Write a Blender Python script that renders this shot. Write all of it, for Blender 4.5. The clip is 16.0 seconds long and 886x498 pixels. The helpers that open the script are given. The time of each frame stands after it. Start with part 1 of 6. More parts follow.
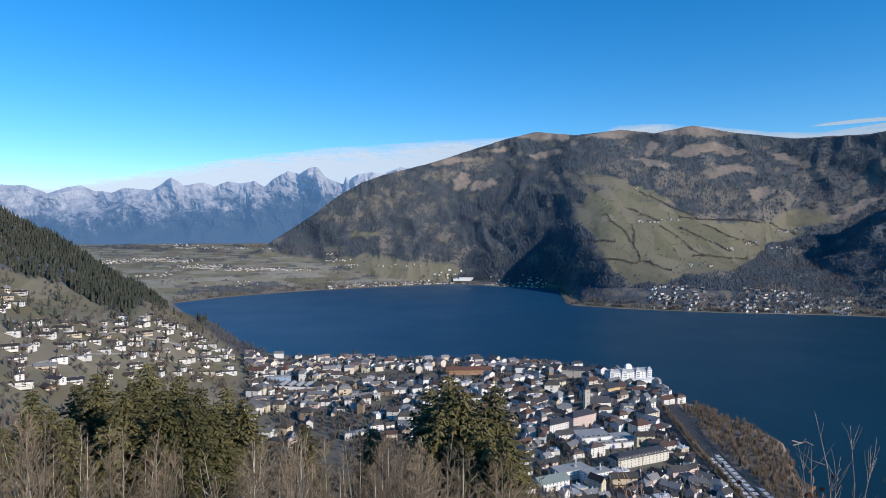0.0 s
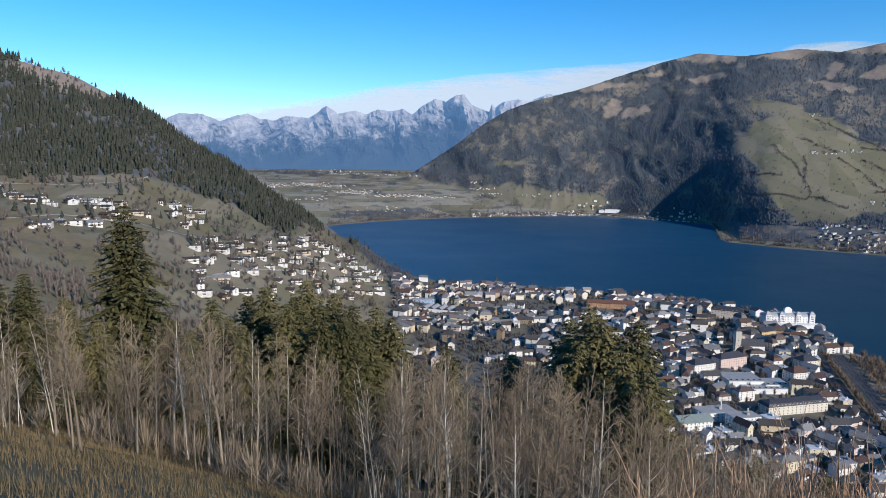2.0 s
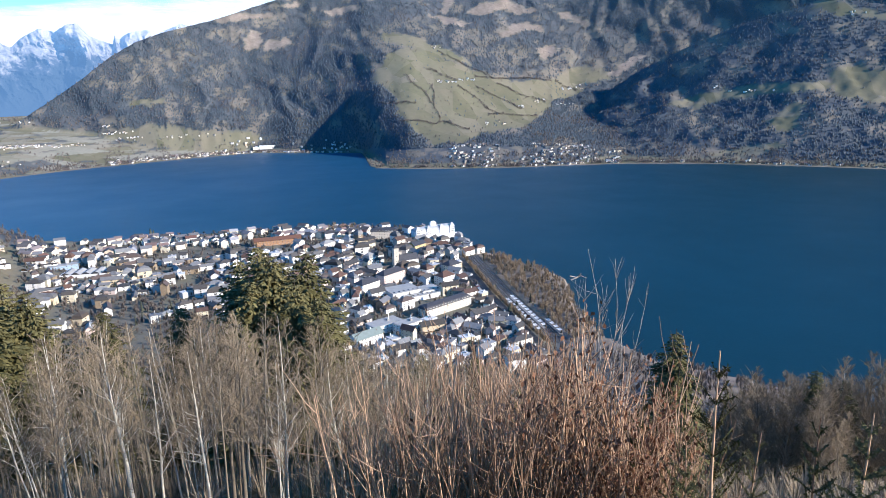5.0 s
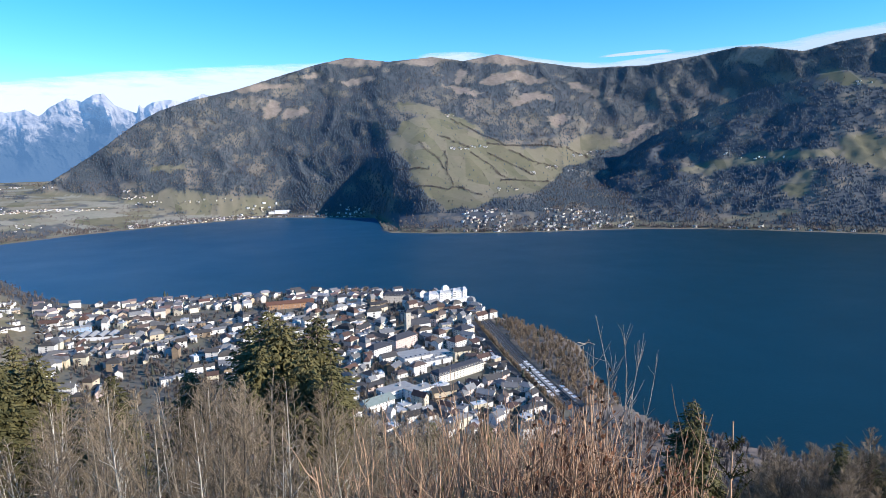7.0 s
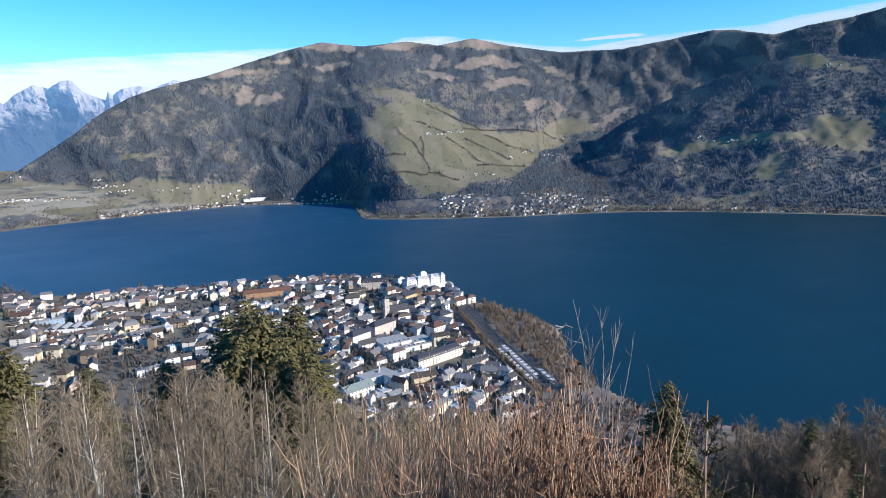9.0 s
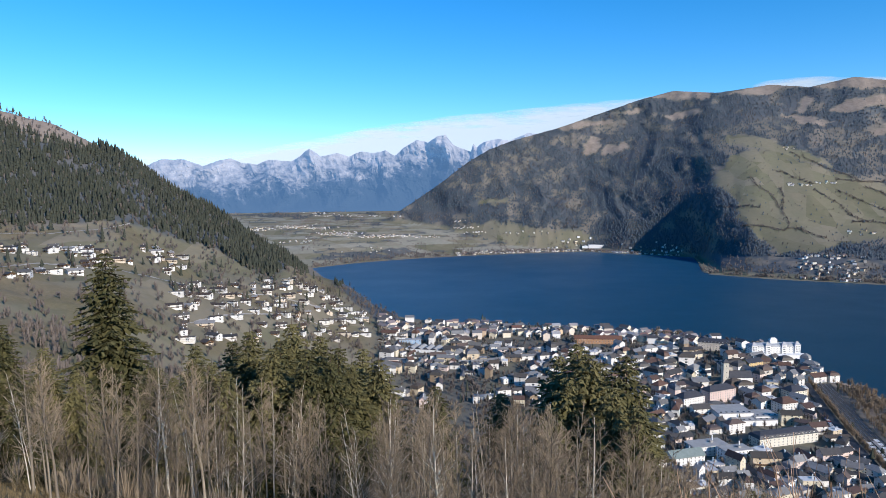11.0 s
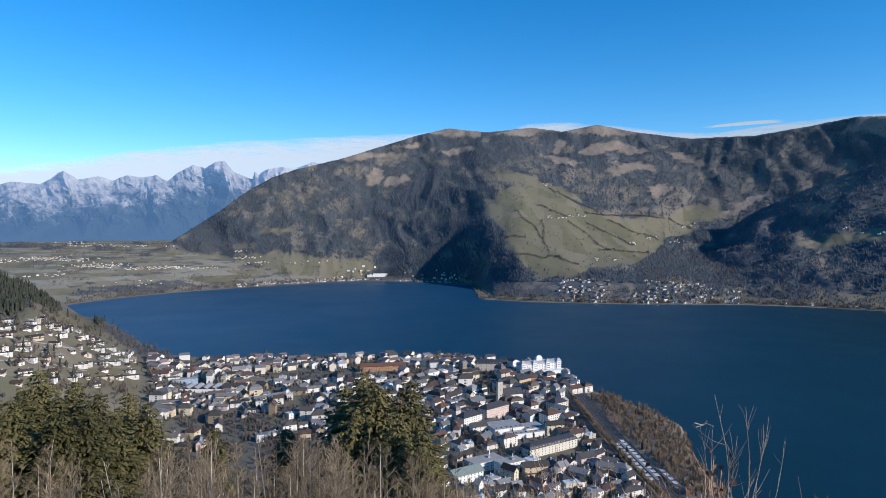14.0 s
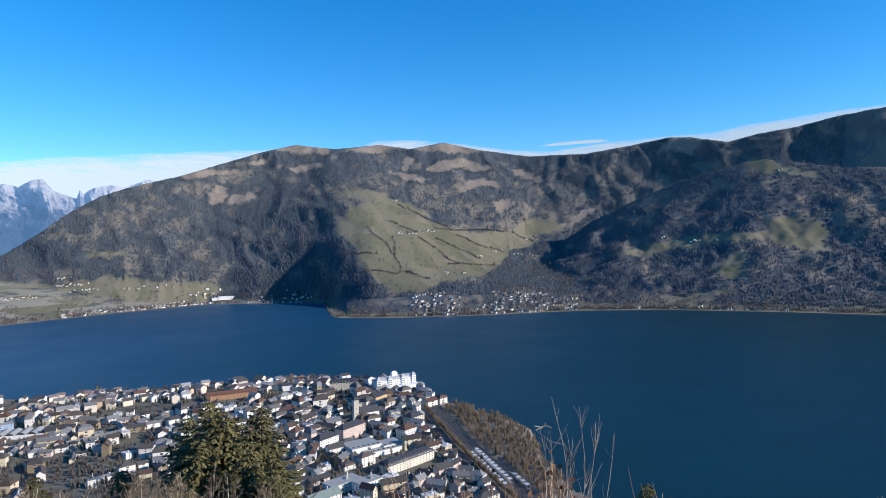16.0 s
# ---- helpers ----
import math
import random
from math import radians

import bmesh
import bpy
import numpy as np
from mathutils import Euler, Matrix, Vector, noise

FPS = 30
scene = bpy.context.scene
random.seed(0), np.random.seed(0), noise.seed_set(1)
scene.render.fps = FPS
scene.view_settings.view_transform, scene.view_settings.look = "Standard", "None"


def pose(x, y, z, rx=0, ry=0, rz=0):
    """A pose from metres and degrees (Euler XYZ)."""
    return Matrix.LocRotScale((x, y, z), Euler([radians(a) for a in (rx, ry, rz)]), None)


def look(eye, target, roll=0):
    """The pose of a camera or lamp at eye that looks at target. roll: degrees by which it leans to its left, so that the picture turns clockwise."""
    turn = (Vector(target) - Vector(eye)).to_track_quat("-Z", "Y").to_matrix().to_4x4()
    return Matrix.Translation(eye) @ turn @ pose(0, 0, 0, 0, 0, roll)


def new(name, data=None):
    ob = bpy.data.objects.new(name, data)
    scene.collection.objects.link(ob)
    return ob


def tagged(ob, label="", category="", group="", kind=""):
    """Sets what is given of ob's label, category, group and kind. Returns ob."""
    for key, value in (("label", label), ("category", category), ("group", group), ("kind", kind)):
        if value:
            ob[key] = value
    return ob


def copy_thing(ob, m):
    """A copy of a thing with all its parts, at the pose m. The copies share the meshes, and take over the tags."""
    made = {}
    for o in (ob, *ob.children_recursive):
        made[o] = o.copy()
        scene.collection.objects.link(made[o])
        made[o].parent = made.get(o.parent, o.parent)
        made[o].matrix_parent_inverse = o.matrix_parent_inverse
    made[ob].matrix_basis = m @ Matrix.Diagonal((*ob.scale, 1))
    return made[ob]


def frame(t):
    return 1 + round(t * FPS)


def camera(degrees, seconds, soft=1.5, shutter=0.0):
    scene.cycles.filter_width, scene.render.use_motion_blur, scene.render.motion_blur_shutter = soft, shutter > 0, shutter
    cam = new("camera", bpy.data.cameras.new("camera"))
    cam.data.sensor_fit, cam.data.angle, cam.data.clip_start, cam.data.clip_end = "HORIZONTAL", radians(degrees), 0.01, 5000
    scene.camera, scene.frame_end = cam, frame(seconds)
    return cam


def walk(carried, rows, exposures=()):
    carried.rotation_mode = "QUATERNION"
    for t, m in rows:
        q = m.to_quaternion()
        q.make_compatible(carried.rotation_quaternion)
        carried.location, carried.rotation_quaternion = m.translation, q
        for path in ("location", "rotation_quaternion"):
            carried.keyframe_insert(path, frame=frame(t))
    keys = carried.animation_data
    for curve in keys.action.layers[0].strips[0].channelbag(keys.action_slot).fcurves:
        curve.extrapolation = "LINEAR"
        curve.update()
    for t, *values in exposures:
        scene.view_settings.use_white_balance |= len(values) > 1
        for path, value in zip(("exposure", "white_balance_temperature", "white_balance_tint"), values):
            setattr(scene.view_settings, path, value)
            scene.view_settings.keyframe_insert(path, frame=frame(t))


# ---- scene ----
# z = 0 is the lake, the eye stands on a hillside 280 m above it; y points along the first view
EYE_Z = 280.0
cam = camera(68.0, 16.0, soft=0.6)
PATH = [
    (0.0, pose(0.00, 0, 280, 88.20, 0.00, 0.00)),
    (0.5, pose(-0.02, 0, 280, 87.38, -0.52, 1.43)),
    (1.0, pose(-0.10, 0, 280, 85.00, -0.04, 6.83)),
    (1.5, pose(-0.14, 0, 280, 82.52, 0.19, 13.76)),
    (2.0, pose(-0.12, 0, 280, 81.96, -0.66, 12.51)),
    (2.5, pose(-0.07, 0, 280, 80.33, -0.19, 2.86)),
    (3.0, pose(-0.01, 0, 280, 78.22, 0.04, -9.44)),
    (3.5, pose(0.02, 0, 280, 76.71, 0.94, -15.27)),
    (3.7, pose(0.02, 0, 280, 76.67, 0.75, -16.30)),
    (5.8, pose(0.06, 0, 280, 76.16, 1.44, -16.98)),
    (6.0, pose(0.07, 0, 280, 76.73, 1.51, -16.76)),
    (6.5, pose(0.10, 0, 280, 81.12, 1.27, -15.29)),
    (7.0, pose(0.13, 0, 280, 81.89, 1.28, -15.90)),
    (7.5, pose(0.14, 0, 280, 81.98, 1.34, -16.52)),
    (8.0, pose(0.15, 0, 280, 81.43, 0.98, -17.01)),
    (8.5, pose(0.15, 0, 280, 81.19, 1.57, -17.31)),
    (9.0, pose(0.13, 0, 280, 80.59, 1.73, -17.94)),
    (9.5, pose(0.09, 0, 280, 82.62, 2.06, -8.78)),
    (10.0, pose(0.00, 0, 280, 85.23, 0.66, 3.94)),
    (10.2, pose(-0.03, 0, 280, 85.36, 1.05, 6.47)),
    (12.3, pose(-0.16, 0, 280, 85.54, -0.28, 13.32)),
    (12.5, pose(-0.16, 0, 280, 85.90, -0.19, 13.06)),
    (13.0, pose(-0.13, 0, 280, 86.26, -0.15, 10.20)),
    (13.5, pose(-0.07, 0, 280, 87.68, 0.11, -1.51)),
    (14.0, pose(-0.08, 0, 280, 87.83, 0.14, -7.52)),
    (14.5, pose(-0.09, 0, 280, 87.68, 0.51, -8.34)),
    (15.0, pose(-0.09, 0, 280, 88.06, 0.85, -9.35)),
    (15.5, pose(-0.07, 0, 280, 88.13, 0.94, -9.79)),
    (15.6, pose(-0.06, 0, 280, 88.08, 0.85, -10.14)),
    (15.7, pose(-0.05, 0, 280, 88.11, 0.87, -11.45)),
    (15.8, pose(-0.03, 0, 280, 88.22, 0.92, -13.70)),
    (15.9, pose(0.00, 0, 280, 88.60, 1.20, -16.72)),
    (16.0, pose(0.04, 0, 280, 89.09, 1.55, -20.44)),
]
EXPOSURES = [(0, 0.02), (2.0, 0.05), (3.0, 0.42), (3.7, 0.7), (5.8, 0.95), (6.3, 0.82), (6.9, 0.63), (9.0, 0.6), (10.2, 0.45), (12.3, 0.03), (13.0, 0.03), (14.0, 0.1), (15.5, 0.15), (16, 0.3)]
walk(cam, PATH, EXPOSURES)

# ---------------------------------------------------------------- world and sun
SUN_TURN, SUN_HEIGHT = radians(127), radians(24)      # clockwise from +y, above the horizon
world = bpy.data.worlds.new("world")
scene.world = world
world.use_nodes = True
wn = world.node_tree
sky = wn.nodes.new("ShaderNodeTexSky")
sky.sky_type, sky.sun_disc = "NISHITA", False
sky.sun_elevation, sky.sun_rotation = SUN_HEIGHT, SUN_TURN
sky.altitude, sky.air_density, sky.dust_density, sky.ozone_density = 1000, 1.0, 0.0, 5.0
wn.nodes["Background"].inputs["Strength"].default_value = 0.168
deep = wn.nodes.new("ShaderNodeHueSaturation")
deep.inputs["Saturation"].default_value = 1.28
wn.links.new(sky.outputs[0], deep.inputs["Color"])
wn.links.new(deep.outputs[0], wn.nodes["Background"].inputs["Color"])
sun = new("sun", bpy.data.lights.new("sun", "SUN"))
sun.data.energy, sun.data.angle, sun.data.color = 4.4, radians(0.5), (1.0, 0.925, 0.83)
sun_way = Vector((math.sin(SUN_TURN) * math.cos(SUN_HEIGHT), math.cos(SUN_TURN) * math.cos(SUN_HEIGHT), math.sin(SUN_HEIGHT)))
sun.matrix_world = look(sun_way * 900 + Vector((0, 0, 300)), (0, 0, 300))


# ---------------------------------------------------------------- materials
def srgb(r, g, b):
    return tuple((c / 255 / 12.92 if c < 10 else ((c / 255 + 0.055) / 1.055) ** 2.4) for c in (r, g, b)) + (1,)


def material(name, rough=0.8, metal=0.0):
    m = bpy.data.materials.new(name)
    m.use_nodes = True
    b = m.node_tree.nodes["Principled BSDF"]
    b.inputs["Roughness"].default_value, b.inputs["Metallic"].default_value = rough, metal
    b.inputs["Specular IOR Level"].default_value = 0.3
    return m, m.node_tree, b


def node(nt, kind, **values):
    n = nt.nodes.new(kind)
    for k, v in values.items():
        if k.startswith("i_"):
            key = k[2:]
            n.inputs[int(key) if key.isdigit() else key].default_value = v
        else:
            setattr(n, k, v)
    return n


def ramp(nt, fac, stops):
    n = nt.nodes.new("ShaderNodeValToRGB")
    e = n.color_ramp.elements
    while len(e) < len(stops):
        e.new(0.5)
    for el, (p, c) in zip(e, stops):
        el.position, el.color = p, (*c[:3], 1)
    nt.links.new(fac, n.inputs[0])
    return n.outputs[0]


def tex_noise(nt, scale, detail=4.0, rough=0.6, object_space=False):
    co = nt.nodes.new("ShaderNodeTexCoord") if object_space else nt.nodes.new("ShaderNodeNewGeometry")
    n = node(nt, "ShaderNodeTexNoise", i_Scale=scale, i_Detail=detail, i_Roughness=rough)
    nt.links.new(co.outputs["Object" if object_space else "Position"], n.inputs["Vector"])
    return n.outputs["Fac"]


def mix(nt, fac, a, b, mode="MIX"):
    n = node(nt, "ShaderNodeMix", data_type="RGBA", blend_type=mode)
    for s, v in ((0, fac), (6, a), (7, b)):
        if isinstance(v, (int, float)):
            n.inputs[s].default_value = v
        elif isinstance(v, tuple):
            n.inputs[s].default_value = (*v[:3], 1)
        else:
            nt.links.new(v, n.inputs[s])
    return n.outputs[2]


def bump(nt, b, height, strength, distance):
    n = node(nt, "ShaderNodeBump", i_Strength=strength, i_Distance=distance)
    nt.links.new(height, n.inputs["Height"])
    nt.links.new(n.outputs[0], b.inputs["Normal"])


def grainy(name, a, b_, scale, rough=0.85, relief=0.0, metal=0.0, by_object=0.0, object_space=False):
    """Two-scale noise between two colours, with relief; by_object: how much each object's shade differs."""
    m, nt, b = material(name, rough, metal)
    big = tex_noise(nt, scale, 5, 0.65, object_space)
    fine = tex_noise(nt, scale * 9, 3, 0.6, object_space)
    c = mix(nt, 0.35, ramp(nt, big, [(0.3, a), (0.7, b_)]), ramp(nt, fine, [(0.3, a), (0.7, b_)]))
    if by_object:
        info = nt.nodes.new("ShaderNodeObjectInfo")
        r = ramp(nt, info.outputs["Random"], [(0, (1 - by_object,) * 3), (1, (1 + by_object,) * 3)])
        c = mix(nt, 1.0, c, r, "MULTIPLY")
    nt.links.new(c, b.inputs["Base Color"])
    if relief:
        bump(nt, b, fine, 0.6, relief)
    return m


def palette(name, colours, scale=0.5, rough=0.8, relief=0.0, metal=0.0):
    """One of several colours for each object, weathered by noise."""
    m, nt, b = material(name, rough, metal)
    info = nt.nodes.new("ShaderNodeObjectInfo")
    n = nt.nodes.new("ShaderNodeValToRGB")
    n.color_ramp.interpolation = "CONSTANT"
    e = n.color_ramp.elements
    while len(e) < len(colours):
        e.new(0.5)
    for i, (el, c) in enumerate(zip(e, colours)):
        el.position, el.color = i / len(colours), (*c[:3], 1)
    nt.links.new(info.outputs["Random"], n.inputs[0])
    wear = ramp(nt, tex_noise(nt, scale, 6, 0.7), [(0.25, (0.72, 0.71, 0.69)), (0.6, (1, 1, 1))])
    nt.links.new(mix(nt, 1.0, n.outputs[0], wear, "MULTIPLY"), b.inputs["Base Color"])
    if relief:
        bump(nt, b, tex_noise(nt, scale * 12, 3), 0.5, relief)
    return m


# the ground: four kinds of cover, told apart by attributes of the mesh
ground_mat, nt, b = material("ground_cover", 0.95)
b.inputs["Specular IOR Level"].default_value = 0.05
cover = node(nt, "ShaderNodeAttribute", attribute_name="cover")
sep = nt.nodes.new("ShaderNodeSeparateColor")
nt.links.new(cover.outputs["Color"], sep.inputs[0])
n_big, n_mid, n_small = tex_noise(nt, 0.006, 5), tex_noise(nt, 0.05, 5, 0.7), tex_noise(nt, 1.3, 5, 0.7)
meadow = mix(nt, 0.5, ramp(nt, n_big, [(0.35, (0.175, 0.176, 0.10)), (0.65, (0.255, 0.215, 0.15))]),
             ramp(nt, n_mid, [(0.3, (0.145, 0.142, 0.085)), (0.7, (0.26, 0.225, 0.16))]))
field = node(nt, "ShaderNodeTexVoronoi", i_Scale=1.0)
strips = node(nt, "ShaderNodeMapping", i_Scale=(0.013, 0.0065, 0.0), i_Rotation=(0.0, 0.0, 0.5))
geo = nt.nodes.new("ShaderNodeNewGeometry")
nt.links.new(geo.outputs["Position"], strips.inputs["Vector"])
nt.links.new(strips.outputs[0], field.inputs["Vector"])
fsep = nt.nodes.new("ShaderNodeSeparateColor")
nt.links.new(field.outputs["Color"], fsep.inputs[0])
meadow = mix(nt, 0.55, meadow, ramp(nt, fsep.outputs[0], [(0.1, (0.125, 0.122, 0.08)), (0.35, (0.19, 0.172, 0.122)), (0.6, (0.265, 0.228, 0.178)), (0.75, (0.15, 0.148, 0.098)), (0.95, (0.225, 0.20, 0.15))]))
# forest floor paled and blued to hold the haze over the far hills
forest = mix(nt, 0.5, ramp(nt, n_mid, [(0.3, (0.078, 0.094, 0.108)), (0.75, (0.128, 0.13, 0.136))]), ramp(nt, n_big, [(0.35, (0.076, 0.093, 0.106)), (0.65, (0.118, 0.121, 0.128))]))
alpine = mix(nt, 0.5, ramp(nt, n_big, [(0.35, (0.21, 0.168, 0.138)), (0.65, (0.33, 0.268, 0.222))]),
             ramp(nt, n_mid, [(0.3, (0.15, 0.125, 0.105)), (0.7, (0.34, 0.275, 0.225))]))
dry = mix(nt, 0.6, ramp(nt, n_small, [(0.3, (0.10, 0.078, 0.044)), (0.55, (0.22, 0.17, 0.096)), (0.75, (0.33, 0.26, 0.15))]),
          ramp(nt, tex_noise(nt, 0.22, 4), [(0.35, (0.12, 0.105, 0.05)), (0.65, (0.23, 0.17, 0.10))]))
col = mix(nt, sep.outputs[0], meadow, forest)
col = mix(nt, sep.outputs[1], col, alpine)
col = mix(nt, sep.outputs[2], col, dry)
town = ramp(nt, n_mid, [(0.3, (0.10, 0.10, 0.095)), (0.5, (0.16, 0.15, 0.13)), (0.7, (0.09, 0.085, 0.055))])
stubble = node(nt, "ShaderNodeAttribute", attribute_name="stubble")
col = mix(nt, stubble.outputs["Fac"], col, ramp(nt, n_mid, [(0.3, (0.30, 0.29, 0.245)), (0.7, (0.40, 0.38, 0.325))]))
paved = node(nt, "ShaderNodeAttribute", attribute_name="paved")
col = mix(nt, paved.outputs["Fac"], col, town)
nt.links.new(col, b.inputs["Base Color"])
bump(nt, b, n_small, 0.3, 0.06)

# the lake: dark deep water with small wind ripples
water_mat, nt, b = material("lake_water", 0.16)
geo = nt.nodes.new("ShaderNodeNewGeometry")
# brighter reflection towards the far left is graded into the water colour
reflection_grade = node(nt, "ShaderNodeVectorMath", operation="DOT_PRODUCT")
reflection_grade.inputs[1].default_value = (-0.00042, 0.00042, 0.0)
nt.links.new(geo.outputs["Position"], reflection_grade.inputs[0])
nt.links.new(ramp(nt, reflection_grade.outputs["Value"], [(0.10, (0.004, 0.028, 0.039)), (0.95, (0.009, 0.070, 0.142))]), b.inputs["Base Color"])
b.inputs["IOR"].default_value = 1.33
b.inputs["Specular IOR Level"].default_value = 0.5
gust = tex_noise(nt, 0.004, 4, 0.6)
nt.links.new(ramp(nt, gust, [(0.3, (0.36,) * 3), (0.7, (0.44,) * 3)]), b.inputs["Roughness"])
bump(nt, b, tex_noise(nt, 0.35, 4, 0.6), 0.3, 0.5)

# the far limestone range, backdrop of the view; blue distance haze added as glow
range_mat, nt, b = material("distant_limestone_hazed", 1.0)
b.inputs["Specular IOR Level"].default_value = 0.0
rockiness = node(nt, "ShaderNodeAttribute", attribute_name="height_in_range")
rk = node(nt, "ShaderNodeMath", operation="ADD")
nz = node(nt, "ShaderNodeMath", operation="MULTIPLY_ADD", i_1=1.1, i_2=-0.55)
nt.links.new(tex_noise(nt, 0.016, 6, 0.62), nz.inputs[0])
nt.links.new(rockiness.outputs["Fac"], rk.inputs[0])
nt.links.new(nz.outputs[0], rk.inputs[1])
c = ramp(nt, rk.outputs[0], [(0.40, (0.02, 0.026, 0.03)), (0.55, (0.05, 0.054, 0.06)), (0.64, (0.15, 0.142, 0.14)), (0.80, (0.26, 0.24, 0.23)), (1.0, (0.34, 0.315, 0.30))])
nt.links.new(c, b.inputs["Base Color"])
# even blue emission in place of the air's haze
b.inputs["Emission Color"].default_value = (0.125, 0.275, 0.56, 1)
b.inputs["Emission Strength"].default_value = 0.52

cloud_mat, nt, b = material("cloud_white", 1.0)
b.inputs["Base Color"].default_value = (0.22, 0.22, 0.23, 1)
# the clouds' sunlit brightness is put in as a bluish glow
b.inputs["Emission Color"].default_value = (0.66, 0.82, 1.0, 1)
b.inputs["Emission Strength"].default_value = 0.56
edge = node(nt, "ShaderNodeAttribute", attribute_name="depth_of_cloud")
wisp = node(nt, "ShaderNodeMapping", i_Scale=(0.0022, 0.0022, 0.016))
geo = nt.nodes.new("ShaderNodeNewGeometry")
nt.links.new(geo.outputs["Position"], wisp.inputs["Vector"])
wn_ = node(nt, "ShaderNodeTexNoise", i_Scale=1.6, i_Detail=6.0, i_Roughness=0.6)
nt.links.new(wisp.outputs[0], wn_.inputs["Vector"])
thr = node(nt, "ShaderNodeMath", operation="MULTIPLY_ADD", i_1=0.8, i_2=-0.42)
nt.links.new(wn_.outputs["Fac"], thr.inputs[0])
den = node(nt, "ShaderNodeMath", operation="ADD")
nt.links.new(edge.outputs["Fac"], den.inputs[0])
nt.links.new(thr.outputs[0], den.inputs[1])
al = ramp(nt, den.outputs[0], [(0.08, (0, 0, 0)), (0.5, (0.95,) * 3)])
nt.links.new(al, b.inputs["Alpha"])


def leafy(name, dark, light, scale, rough=0.8, through_light=0.0):
    m, nt, b = material(name, rough)
    b.inputs["Specular IOR Level"].default_value = 0.15
    geo = nt.nodes.new("ShaderNodeNewGeometry")
    info = nt.nodes.new("ShaderNodeObjectInfo")
    c = ramp(nt, geo.outputs["Random Per Island"], [(0, dark), (1, light)])
    c = mix(nt, 0.4, c, ramp(nt, tex_noise(nt, scale, 4), [(0.35, dark), (0.65, light)]))
    c = mix(nt, 0.5, c, mix(nt, info.outputs["Random"], dark, light))
    nt.links.new(c, b.inputs["Base Color"])
    return m


# far conifers carry the air's haze in a paler, bluer needle colour
hazed_conifer_mat = leafy("hazed_conifers", (0.070, 0.092, 0.108), (0.12, 0.141, 0.155), 0.02)
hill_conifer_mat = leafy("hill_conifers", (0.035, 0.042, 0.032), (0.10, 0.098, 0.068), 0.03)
far_bare_mat = leafy("far_bare_trees", (0.13, 0.112, 0.105), (0.25, 0.207, 0.178), 0.02)
bank_tree_mat = leafy("bank_trees", (0.14, 0.105, 0.075), (0.36, 0.275, 0.19), 0.02)
needle_mat = leafy("spruce_needles", (0.04, 0.043, 0.017), (0.215, 0.185, 0.082), 0.9)
dry_leaf_mat = leafy("dry_brown_leaves", (0.09, 0.04, 0.024), (0.30, 0.15, 0.09), 2.0)
bark_mat = grainy("spruce_bark", (0.05, 0.036, 0.026), (0.13, 0.095, 0.07), 6, 0.95, 0.02)
birch_mat = palette("young_bark", [(0.21, 0.17, 0.13), (0.27, 0.225, 0.175), (0.16, 0.13, 0.10), (0.54, 0.49, 0.41), (0.24, 0.20, 0.155), (0.34, 0.29, 0.23), (0.66, 0.61, 0.53)], 2.5, 0.85, 0.01)
twig_mat = leafy("bare_twigs", (0.058, 0.044, 0.032), (0.44, 0.345, 0.24), 1.5)
stem_mat = leafy("shrub_stems", (0.055, 0.03, 0.021), (0.76, 0.50, 0.33), 1.5)
grass_mat = leafy("dry_grass", (0.08, 0.06, 0.03), (0.30, 0.22, 0.12), 0.6)

WHITE, CREAM, OCHRE, PINK, GREYW = (0.82, 0.79, 0.745), (0.72, 0.64, 0.48), (0.62, 0.42, 0.17), (0.68, 0.48, 0.42), (0.5, 0.5, 0.5)
wall_mat = palette("render_walls", [WHITE, CREAM, WHITE, (0.76, 0.73, 0.68), (0.60, 0.54, 0.47), WHITE, (0.68, 0.56, 0.40), WHITE, (0.72, 0.58, 0.52), WHITE, (0.30, 0.23, 0.16), WHITE], 0.4, 0.9, 0.01)
wood_mat = grainy("dark_timber", (0.06, 0.035, 0.02), (0.19, 0.11, 0.06), 2, 0.8, 0.01, by_object=0.3)
roof_mat = palette("roofs", [(0.075, 0.07, 0.066), (0.10, 0.09, 0.082), (0.15, 0.145, 0.14), (0.085, 0.068, 0.055), (0.22, 0.215, 0.21), (0.065, 0.062, 0.062), (0.13, 0.075, 0.055),
                             (0.27, 0.268, 0.265), (0.12, 0.09, 0.08), (0.06, 0.055, 0.05), (0.10, 0.062, 0.05), (0.19, 0.19, 0.195), (0.085, 0.08, 0.078)], 0.3, 0.6, 0.03)
chalet_wall_mat = palette("chalet_walls", [(0.83, 0.81, 0.78), (0.78, 0.74, 0.68), (0.83, 0.81, 0.78), (0.7, 0.68, 0.65), (0.83, 0.81, 0.78), (0.66, 0.56, 0.44), (0.82, 0.8, 0.78)], 0.4, 0.9, 0.01)
chalet_roof_mat = palette("chalet_roofs", [(0.07, 0.055, 0.045), (0.10, 0.082, 0.07), (0.06, 0.056, 0.054), (0.13, 0.12, 0.11), (0.085, 0.06, 0.046), (0.28, 0.27, 0.26)], 0.3, 0.65, 0.03)
flat_roof_mat = palette("flat_roofs", [(0.30, 0.30, 0.31), (0.48, 0.48, 0.49), (0.2, 0.2, 0.21), (0.62, 0.62, 0.62)], 0.2, 0.8, 0.02)
white_mat = grainy("white_render", (0.76, 0.75, 0.73), (0.85, 0.84, 0.82), 0.3, 0.85, 0.01)
hotel_roof_mat = grainy("weathered_zinc", (0.30, 0.31, 0.33), (0.46, 0.47, 0.49), 0.3, 0.5, 0.01)
slate_mat = grainy("slate", (0.035, 0.036, 0.042), (0.085, 0.085, 0.095), 0.5, 0.5, 0.02)
